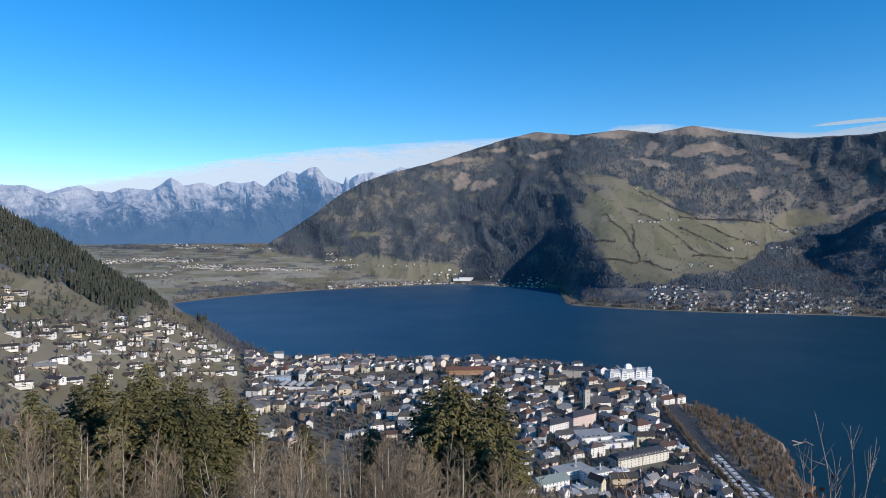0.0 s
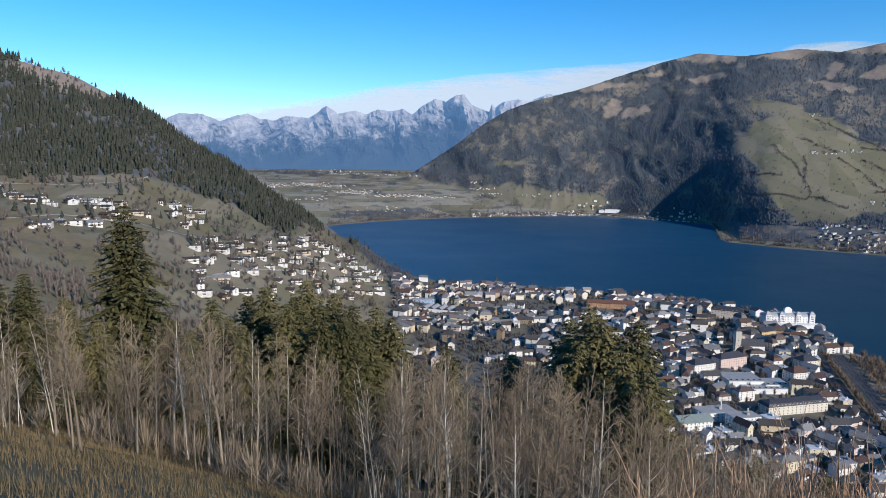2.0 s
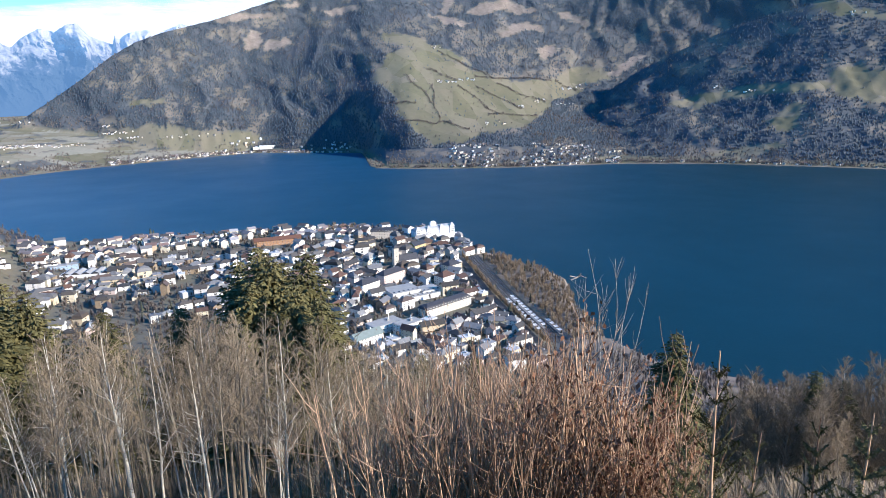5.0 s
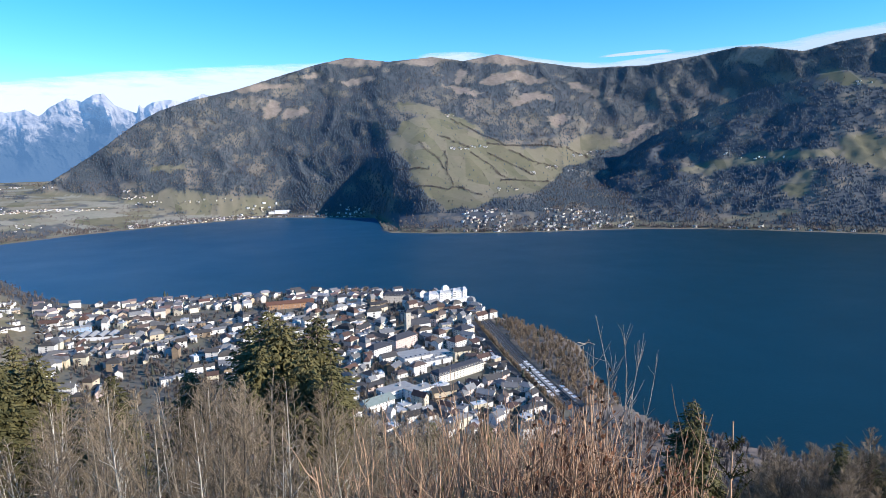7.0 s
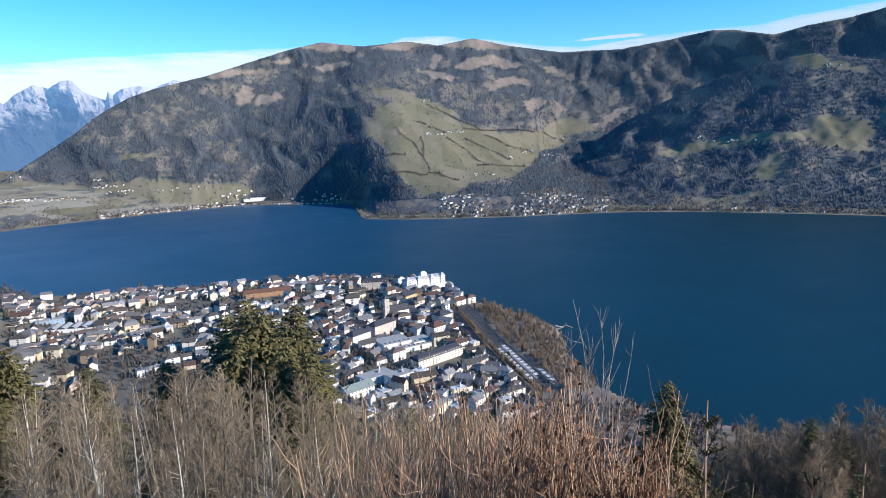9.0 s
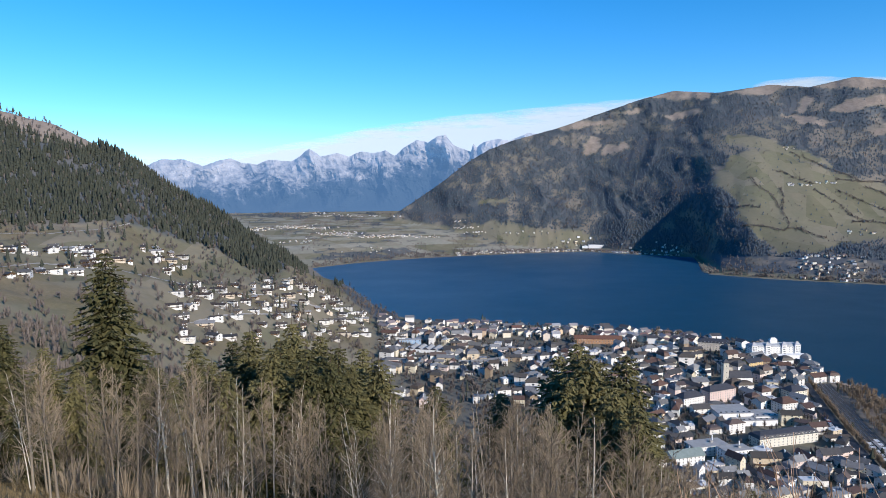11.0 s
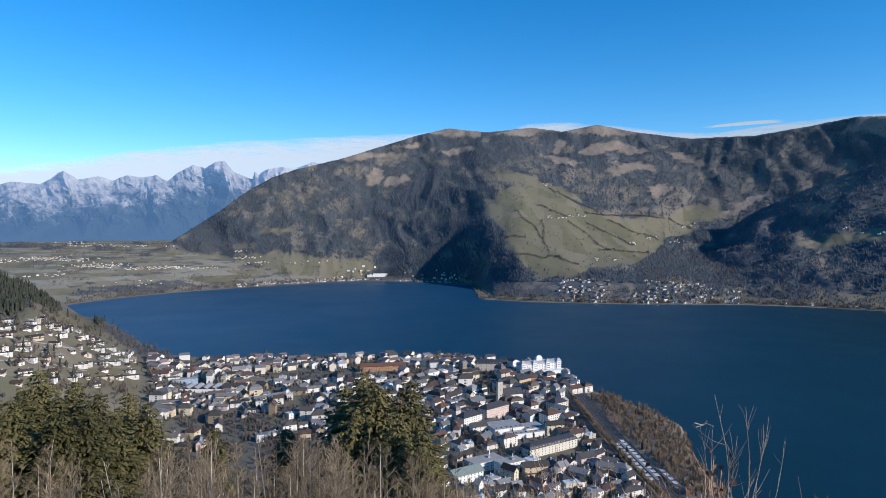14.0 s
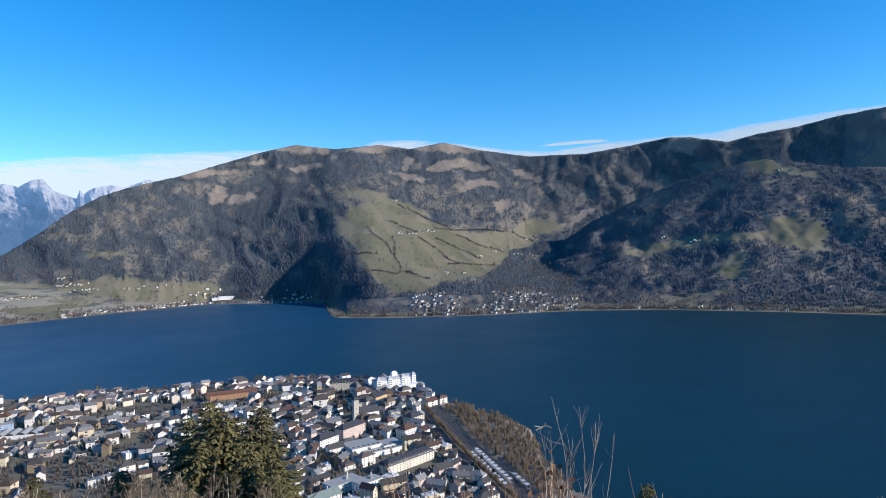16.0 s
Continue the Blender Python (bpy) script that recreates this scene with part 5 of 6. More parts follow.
# chalets of the hillside: white below, timber above
CHALETS = []
for L, D, n, tim in ((14, 12, 2, True), (17, 13, 3, False), (12, 11, 3, True), (22, 12, 3, False)):
    ob = make_house("chalet", L * 0.82, D * 0.82, n, "gable" if L != 22 else "flat", chalet_wall_mat, chalet_roof_mat, 2, 1, 1 if L != 22 else 2, tim, win=WINDOW_WIDE, floor=2.6)
    CHALETS.append(tagged(ob, {14: "white hillside chalet with timber upper floor and balcony", 17: "white three-storey hillside house with a gabled roof",
                               12: "small chalet with dark timber gable", 22: "white terraced hillside apartments with flat roof"}[L], "chalet", "chalets on the hillside"))
used = [False] * len(CHALETS)


def on_slope(az, el, r0, r1):
    """Where a view at el degrees first meets the land between r0 and r1."""
    r = np.arange(r0, r1, 4.0)
    z = land(np.full_like(r, az), r)
    hit = np.nonzero(np.degrees(np.arctan2(z - EYE_Z, r)) >= el)[0]
    return float(r[hit[0]]) if len(hit) else None


# knots of houses on the upper meadows: az, elevation, spread
UPPER = [(45.8, -3.2, 0.5), (44, -3.8, 0.5), (42, -3.85, 0.3), (39.6, -4.0, 0.6), (43.4, -5.5, 0.9), (40.2, -5.6, 0.3), (39.2, -5.1, 1.0), (35.2, -4.2, 0.5), (34.2, -4.8, 0.5), (33.4, -5.8, 0.4), (38.2, -5.2, 0.6)]
rng = np.random.RandomState(8)
placed = []
for zone, (a0, a1, e0, e1, tries, least) in enumerate(((46.8, 34.5, -6.4, -3.2, 120, 15), (33.8, 18, -12.0, -6.6, 900, 25), (22, 14.5, -13.0, -8.2, 300, 22))):
    for _ in range(tries):
        az = rng.uniform(a1, a0)
        lim = float(along(az, [(34, -6.9), (30, -7.3), (27, -7.0), (24, -7.0), (21, -8.3), (18, -10.2), (15, -12)])) if zone else e1
        el = rng.uniform(e0, lim)
        if zone == 0:
            a, e, da = UPPER[rng.randint(len(UPPER))]
            az, el = a + rng.normal(0, da), e + rng.normal(0, 0.16)
        r = on_slope(az, el, 700, 1500)
        if r is None or r < 720 or len(placed) > 150:
            continue
        x, y = polar(az, r)
        if float(cover_of(np.array([az]), np.array([r]), np.array([land_at(az, r)]))[0][0]) > 0.3 or any((x - p) ** 2 + (y - q) ** 2 < least ** 2 for p, q in placed):
            continue
        if r > float(along(az, SHORE_NEAR)) - 30:
            continue
        placed.append((x, y))
        k = rng.choice(4, p=[0.24, 0.28, 0.18, 0.30])
        m = settle(None, x, y, az * 0.6 + rng.normal(0, 26) - 4, rng.uniform(-1.2, 0.2)) @ Matrix.Diagonal((rng.uniform(0.7, 1.35), rng.uniform(0.75, 1.15), rng.uniform(0.7, 1.0), 1))
        set_down(CHALETS, used, k, m)



def hill_road(points, half, name_label):
    """A pale lane that follows the slope, given by view directions."""
    V, F, last = [], [], None
    for (a0, e0), (a1, e1) in zip(points, points[1:]):
        for t in np.linspace(0, 1, 24, endpoint=False):
            az, el = a0 + (a1 - a0) * t, e0 + (e1 - e0) * t
            r = on_slope(az, el, 600, 1700)
            if r is None or last is not None and abs(r - last[2]) > 60:
                continue
            x, y = polar(az, r)
            last = (x, y, r)
            k = len(V)
            ux, uy = polar(az, 1.0)
            V += [(x - ux * half, y - uy * half, land_at(az, r - half) + 0.35), (x + ux * half, y + uy * half, land_at(az, r + half) + 0.35)]
            if k:
                F.append((k - 2, k - 1, k + 1, k))
    ob = new("road", mesh_of("road", V, F, lane_mat))
    tagged(ob, name_label, "road", kind="structure")


lane_mat = grainy("pale_lane", (0.28, 0.26, 0.23), (0.42, 0.39, 0.35), 0.3, 0.9)
hill_road([(46.5, -2.3), (42, -2.5), (38.5, -2.3), (36.5, -1.95)], 2.2, "pale farm lane along the forest edge")
hill_road([(47, -4.9), (43, -4.7), (38, -5.4), (34, -6.6), (30, -7.9), (26, -8.2), (22, -9.4), (19, -11)], 2.6, "pale hillside road between the chalets")
hill_road([(33, -10.2), (29, -9.6), (25, -9.9), (21, -11.2)], 2.4, "pale lower hillside road between the chalets")

# houses too far off to be told apart, joined
wall_far_mat, nt, b = material("far_walls", 0.9)
geo = nt.nodes.new("ShaderNodeNewGeometry")
nt.links.new(ramp(nt, geo.outputs["Random Per Island"], [(0.0, WHITE), (0.35, CREAM), (0.45, WHITE), (0.7, (0.55, 0.40, 0.26)), (0.8, (0.7, 0.7, 0.7)), (1.0, WHITE)]), b.inputs["Base Color"])
roof_far_mat, nt, b = material("far_roofs", 0.6)
geo = nt.nodes.new("ShaderNodeNewGeometry")
nt.links.new(ramp(nt, geo.outputs["Random Per Island"], [(0.0, (0.06, 0.06, 0.065)), (0.4, (0.1, 0.09, 0.085)), (0.6, (0.22, 0.22, 0.23)), (0.75, (0.16, 0.08, 0.06)), (1.0, (0.40, 0.40, 0.41))]), b.inputs["Base Color"])


def joined_houses(name, sites, label):
    """sites: x, y, z, turn, length, depth, height"""
    V, F, S = [], [], []
    for x, y, z, turn, L, D, H in sites:
        c, s = math.cos(turn), math.sin(turn)
        at = lambda p: (x + p[0] * c - p[1] * s, y + p[0] * s + p[1] * c, z + p[2])
        k, h, r = len(V), H, D * 0.27
        X, Y = L / 2, D / 2
        V += [at(p) for p in ((-X, -Y, -3), (X, -Y, -3), (X, Y, -3), (-X, Y, -3), (-X, -Y, h), (X, -Y, h), (X, Y, h), (-X, Y, h), (-X, 0, h + r), (X, 0, h + r))]
        for q in ((0, 1, 5), (0, 5, 4), (1, 2, 6), (1, 6, 5), (5, 6, 9), (2, 3, 7), (2, 7, 6), (3, 0, 4), (3, 4, 7), (7, 4, 8)):
            F.append([k + i for i in q])
            S.append(0)
        k = len(V)
        X, Y, e = X + 0.8, Y + 0.8, 0.3
        V += [at(p) for p in ((-X, -Y, h - 0.2), (X, -Y, h - 0.2), (X, 0, h + r + e), (-X, 0, h + r + e), (X, Y, h - 0.2), (-X, Y, h - 0.2), (0, -Y, h - 0.6), (0, Y, h - 0.6))]
        for q in ((0, 1, 2), (0, 2, 3), (3, 2, 4), (3, 4, 5)):
            F.append([k + i for i in q])
            S.append(1)
    ob = stuff_mesh(name, V, F, [wall_far_mat, roof_far_mat], label, "houses", slots=S)
    ob.data.shade_flat()
    return ob


joined_houses("lakeside_quarter", quarter, "packed white and grey houses along the near shore")


def village(seed, count, a0, a1, r0, r1, size, tall, name, label, patchy=0.0, flat=False):
    rng = np.random.RandomState(seed)
    out = []
    while len(out) < count:
        az = rng.uniform(a1, a0)
        lo = r0(az) if callable(r0) else r0
        r = lo + (r1 - 0) * rng.rand() ** 1.4
        if patchy and float(fbm(np.array([az / 1.6 + seed]), np.array([r / (75.0 if flat else 160.0)]), 3)[0]) < patchy:
            continue
        x, y = polar(az, r)
        z = land_at(az, r)
        if z < 0.4 or flat and z > float(plain_z(az, r)) + 4:
            continue
        out.append((x, y, land_at(az, r), rng.uniform(0, 3.14), size * rng.uniform(0.8, 1.8), size * rng.uniform(0.7, 1.0), tall * rng.uniform(0.8, 1.3)))
    joined_houses(name, out, label)


shore = lambda a: float(along(a, SHORE_FAR)) + 14
village(1, 220, -17.5, -32, shore, 250, 9, 5, "far_shore_village", "white houses of the village across the lake", 0.42)
village(2, 34, -33, -52, shore, 60, 9, 5, "far_shore_cottages", "scattered white boathouses and cottages on the far shore")
village(3, 260, 10, -9, shore, 95, 9, 4.5, "north_shore_houses", "row of white houses along the end of the lake")


def clusters(seed, groups, size, tall, name, label):
    """Houses gathered round places given as az, elevation, half spreads and count."""
    rng = np.random.RandomState(seed)
    out, line = [], np.arange(2300, 4900, 6.0)
    for a, e, da, de, n in groups:
        for _ in range(n):
            az, el = a + rng.normal(0, da), e + rng.normal(0, de)
            lim = np.maximum.accumulate(np.degrees(np.arctan2(land(np.full_like(line, az), line) - EYE_Z, line)))
            r = float(line[min(int(np.searchsorted(lim, el)), len(line) - 1)])
            if r < float(along(az, SHORE_FAR)) + 12:
                continue
            x, y = polar(az, r)
            out.append((x, y, land_at(az, r), rng.uniform(0, 3.14), size * rng.uniform(0.8, 1.8), size * rng.uniform(0.7, 1.0), tall * rng.uniform(0.8, 1.3)))
    joined_houses(name, out, label)


clusters(4, [(26.8, -2.64, 0.8, 0.06, 40), (24, -2.5, 0.9, 0.07, 80), (22.1, -2.67, 0.7, 0.06, 45), (20.1, -3.16, 0.9, 0.09, 80), (16.2, -3.46, 1.2, 0.06, 85), (12.8, -3.56, 0.9, 0.06, 22), (24, -3.77, 0.9, 0.05, 18),
             (22, -1.4, 0.6, 0.06, 22), (20.6, -1.6, 0.8, 0.05, 22), (17.2, -1.7, 1.6, 0.05, 20), (9.8, -2.3, 0.4, 0.04, 8), (9.3, -2.85, 0.6, 0.07, 16), (8.3, -3.3, 0.8, 0.05, 14), (4, -3.3, 1.0, 0.06, 10), (18, -4.6, 2.0, 0.15, 10)],
         6, 3.0, "valley_villages", "white villages scattered over the valley floor")
clusters(5, [(-16.5, 3.3, 0.3, 0.05, 4), (-17.3, 0.55, 0.6, 0.1, 12), (-19.4, 0.65, 0.4, 0.08, 6), (-21.2, -3.1, 0.6, 0.08, 9), (-23.5, -1.65, 0.3, 0.06, 4), (-25, -1.2, 0.5, 0.07, 8), (-27.5, -0.3, 0.6, 0.08, 10), (-27.3, -1.5, 0.5, 0.05, 9),
             (-28.8, 0, 0.3, 0.06, 4)], 7, 3.6, "meadow_farms", "white farmhouses on the sloping meadows")
clusters(6, [(-41.6, -0.8, 0.6, 0.05, 6), (-47.4, 4.5, 0.5, 0.1, 5), (-39, -0.5, 0.2, 0.05, 2)], 7, 4, "hill_farms", "farmhouses on clearings of the dark hill")
bm = bmesh.new()
add_box(bm, -40, 40, -10, 10, -3, 14)
add_box(bm, -70, -42, -8, 8, -3, 9)
add_box(bm, -41, 41, -11, 11, 14, 14.8)
sana = part("clinic", bm, white_mat)
landmark(sana, *polar(-2.1, 3340), 2, 10, "long white clinic building at the end of the lake", "building")

# ---------------------------------------------------------------- railway along the lake
railway = new("railway")
tagged(railway, "railway tracks with ballast beside the lake shore", "railway")


def ribbon(name, offset, half, z0, z1, mat, parent, lo=600, hi=1010):
    bm = bmesh.new()
    ring = []
    for y in np.arange(lo, hi + 1, 20.0):
        x = track_x(y) + offset
        ring.append([bm.verts.new(c) for c in ((x - half, y, z0), (x - half * 0.9, y, z1), (x + half * 0.9, y, z1), (x + half, y, z0))])
    for a, c in zip(ring, ring[1:]):
        for i in range(3):
            bm.faces.new((a[i], a[i + 1], c[i + 1], c[i]))
    return part(name, bm, mat, parent)


TZ = 5.0
for y in (620, 700, 800, 900, 1000):
    TZ = max(TZ, land_at(math.degrees(math.atan2(-track_x(y), y)), math.hypot(track_x(y), y)) + 0.4)
ribbon("ballast_bed", 0, 12, TZ - 5, TZ, ballast_mat, railway)
for o in (-7, -2.5, 2.5, 7):
    for s in (-0.72, 0.72):
        ribbon("rail", o + s, 0.09, TZ, TZ + 0.22, steel_mat, railway)
road = ribbon("road", -22, 5, TZ - 5, TZ + 0.1, asphalt_mat, None)
tagged(road, "grey asphalt road beside the railway", "road", kind="structure")
lot = ribbon("parking_lot", -30, 3.5, TZ - 5, TZ + 0.05, asphalt_mat, None, 740, 900)
tagged(lot, "asphalt parking strip beside the railway", "parking lot", kind="structure")


canopy_mat = grainy("white_canopy_sheet", (0.58, 0.57, 0.55), (0.74, 0.73, 0.71), 0.3, 0.6, 0.01)


def platform(y0, y1, offset):
    root = new("station_platform")
    bm = bmesh.new()
    add_box(bm, -2, 2, 0, y1 - y0, -3, 0.7)
    part("slab", bm, flat_roof_mat, root)
    n = int((y1 - y0) / 11)
    for i in range(n):
        bm = bmesh.new()
        slab(bm, (-2.4, i * 11 + 1.5, 4.4), (0, i * 11 + 1.5, 4.0), (0, i * 11 + 8.4, 4.0), (-2.4, i * 11 + 8.4, 4.4), 0.25)
        slab(bm, (0, i * 11 + 1.5, 4.0), (2.4, i * 11 + 1.5, 4.4), (2.4, i * 11 + 8.4, 4.4), (0, i * 11 + 8.4, 4.0), 0.25)
        part("canopy", bm, canopy_mat, root)
        bm = bmesh.new()
        add_box(bm, -0.15, 0.15, i * 11 + 4.8, i * 11 + 5.1, 0.7, 4.0)
        part("post", bm, steel_mat, root)
    x0, x1 = track_x(y0) + offset, track_x(y1) + offset
    root.matrix_basis = pose(x0, y0, TZ, 0, 0, math.degrees(math.atan2(-(x1 - x0), y1 - y0)))
    return tagged(root, "station platform with a row of pale canopies", "platform", "station platforms")


platform(640, 770, -10.2)
platform(650, 772, 0)
platform(628, 672, 11)


def mast():
    root = new("line_mast")
    bm = bmesh.new()
    add_box(bm, -0.14, 0.14, -0.14, 0.14, -2, 11, 0, 0.04)
    part("pole", bm, steel_mat, root)
    bm = bmesh.new()
    add_box(bm, 0, 4.5, -0.06, 0.06, 8.6, 8.8)
    add_box(bm, 0, 3.6, -0.04, 0.04, 7.2, 7.3)
    part("arm", bm, steel_mat, root)
    return tagged(root, "grey steel overhead line mast beside the railway", "mast", "overhead line masts")


first_mast = mast()
k = 0
for y in np.arange(640, 1120, 34.0):
    for side in (-12.4, 12.4):
        m = pose(track_x(y) + side + max(0, y - 1010) * -0.3, y, TZ if y < 1010 else TZ - 0.5, 0, 0, 0 if side < 0 else 180)
        if k:
            copy_thing(first_mast, m)
        else:
            first_mast.matrix_basis = m
        k += 1


def car(colour):
    root = new("parked_car")
    bm = bmesh.new()
    add_box(bm, -2.1, 2.1, -0.85, 0.85, 0.3, 0.85, 0, 0.05)
    add_box(bm, -1.4, 1.1, -0.78, 0.78, 0.85, 1.45, 0, 0.22)
    part("body", bm, colour, root)
    bm = bmesh.new()
    add_box(bm, -1.3, 1.0, -0.8, 0.8, 0.92, 1.3, 0, 0.17)
    part("windows", bm, glass_mat, root)
    for sx in (-1.3, 1.3):
        for sy in (-0.8, 0.8):
            bm = bmesh.new()
            bmesh.ops.create_cone(bm, cap_ends=True, segments=10, radius1=0.32, radius2=0.32, depth=0.22, matrix=pose(sx, sy, 0.32, 90))
            tyre = part("wheel", bm, slate_mat, root)
            bm = bmesh.new()
            bmesh.ops.create_cone(bm, cap_ends=True, segments=8, radius1=0.2, radius2=0.2, depth=0.25, matrix=pose(sx, sy, 0.32, 90))
            part("rim", bm, steel_mat, tyre)
    return tagged(root, "parked car beside the railway", "car", "cars in the parking strip")


car_mat = palette("car_paint", [(0.6, 0.6, 0.62), (0.04, 0.04, 0.045), (0.7, 0.7, 0.7), (0.2, 0.03, 0.03), (0.06, 0.1, 0.25)], 1, 0.3)
proto_car = car(car_mat)
rng = np.random.RandomState(3)
for i in range(22):
    y = 745 + i * 5.1
    m = pose(track_x(y) - 30 + rng.normal(0, 0.3), y, TZ + 0.05, 0, 0, rng.normal(0, 4) + (180 if rng.rand() < 0.5 else 0))
    if i:
        copy_thing(proto_car, m)
    else:
        proto_car.matrix_basis = m
# trees on the point by the hotels and one dark pine on the shore
rng, P = woods(23, 60, -6.6, -9.4, 1285, 1335, lambda a, r, z: 0.7 + 0 * a)
V, F = brush_trees(rng, P, rng.uniform(9, 20, len(P)), rng.uniform(8, 12, len(P)), 120, 0.07)
stuff_mesh("shore_trees", V, F, bank_tree_mat, "tall brown leafless trees on the near shore", "trees")
x, y = polar(7.7, 1395)
V, F = cone_trees(rng, np.array([(x, y, land_at(7.7, 1395)), (x + 5, y + 2, land_at(7.5, 1396))]), np.array([22.0, 17.0]), np.array([4.5, 3.5]), 9, 6)
stuff_mesh("shore_conifer", V, F, hill_conifer_mat, "tall dark conifer on the near shore", "tree")
# wooded bank between the railway and the water
rng = np.random.RandomState(21)
P = []
for _ in range(1000):
    y = rng.uniform(600, 1010)
    x = track_x(y) + (15 + rng.rand() * 75 if rng.rand() < 0.86 else rng.uniform(-16.5, -14.5))
    az, r = math.degrees(math.atan2(-x, y)), math.hypot(x, y)
    if r < float(along(az, SHORE_NEAR)) - 3:
        P.append((x, y, land_at(az, r)))
P = np.array(P)
V, F = brush_trees(rng, P, rng.uniform(5, 15, len(P)), rng.uniform(5, 10, len(P)), 90, 0.07)
stuff_mesh("bank_trees", V, F, bank_tree_mat, "brown leafless trees on the bank between railway and lake", "trees")


# ---------------------------------------------------------------- trees and shrubs of the foreground
class Tubes:
    """Collects tapered twigs with few sides."""

    def __init__(self):
        self.v, self.f = [], []

    def line(self, points, r0, r1, sides=3):
        k, n = len(self.v), len(points)
        for i, p in enumerate(points):
            d = (points[min(i + 1, n - 1)] - points[max(i - 1, 0)])
            d = d / (np.linalg.norm(d) + 1e-9)
            a = np.cross(d, (0.31, 0.95, 0.1) if abs(d[2]) > 0.5 else (0, 0, 1.0))
            a = a / (np.linalg.norm(a) + 1e-9)
            b2 = np.cross(d, a)
            rad = r0 + (r1 - r0) * i / max(n - 1, 1)
            for s in range(sides):
                t = 2 * math.pi * s / sides
                self.v.append(p + rad * (math.cos(t) * a + math.sin(t) * b2))
        for i in range(n - 1):
            for s in range(sides):
                a0, a1 = k + i * sides + s, k + i * sides + (s + 1) % sides
                self.f.append((a0, a1, a1 + sides, a0 + sides))

    def mesh(self, name, mat):
        return mesh_of(name, [tuple(p) for p in self.v], self.f, mat, True)


def wander(rng, start, way, length, steps, bend, lift=0.0):
    pts, d = [np.array(start, float)], np.array(way, float)
    for _ in range(steps):
        d = d + rng.normal(0, bend, 3) + np.array((0, 0, lift))
        d = d / np.linalg.norm(d)
        pts.append(pts[-1] + d * length / steps)
    return pts


def bare_tree(seed, height, spread, name="bare_tree", trunk_r=0.07, limbs=34, twigs=5, bark=None, twig=None, low=0.25, stems=1, fine=1.0):
    """A leafless tree: stems that taper, limbs that rise, twigs on them."""
    rng = np.random.RandomState(seed)
    trunk, crown = Tubes(), Tubes()
    for s in range(stems):
        lean = rng.normal(0, 0.035 if stems == 1 else 0.06, 2)
        h = height * (1 if s == 0 else rng.uniform(0.65, 0.95))
        pts = wander(rng, (rng.normal(0, 0.15) * (stems > 1), rng.normal(0, 0.15) * (stems > 1), -0.5), (lean[0], lean[1], 1), h + 0.5, 12, 0.026, 0.035)
        trunk.line(pts, trunk_r * (1 if s == 0 else 0.7), 0.008, 6)
        for i in range(limbs // stems):
            u = low + (1 - low) * (i + rng.rand()) / (limbs // stems)
            j = min(int(u * 12), 11)
            w = u * 12 - j
            p = pts[j] * (1 - w) + pts[j + 1] * w
            ang, reach = rng.uniform(0, 6.283), spread * (1.05 - u) ** 0.65 * rng.uniform(0.5, 1.15)
            up = rng.uniform(0.55, 1.5)
            way = np.array((math.cos(ang), math.sin(ang), up))
            way /= np.linalg.norm(way)
            limb = wander(rng, p, way, reach, 5, 0.13, 0.06)
            (trunk if u < 0.75 else crown).line(limb, max(0.015 * fine, trunk_r * 0.40 * (1.1 - u)), 0.008 * fine, 3)
            for _ in range(twigs):
                q = rng.uniform(0.25, 1.0) * 5
                j2 = min(int(q), 4)
                p2 = limb[j2] * (1 - (q - j2)) + limb[j2 + 1] * (q - j2)
                d2 = (limb[j2 + 1] - limb[j2]) / np.linalg.norm(limb[j2 + 1] - limb[j2]) + rng.normal(0, 0.55, 3) + np.array((0, 0, 0.25))
                tw = wander(rng, p2, d2 / np.linalg.norm(d2), reach * rng.uniform(0.3, 0.65), 1, 0.2, 0.05)
                crown.line(tw, 0.011 * fine, 0.006 * fine, 3)
    root = new(name)
    t = new("trunk", trunk.mesh("trunk", bark or birch_mat))
    c = new("crown", crown.mesh("crown", twig or twig_mat))
    t.parent = c.parent = root
    return root


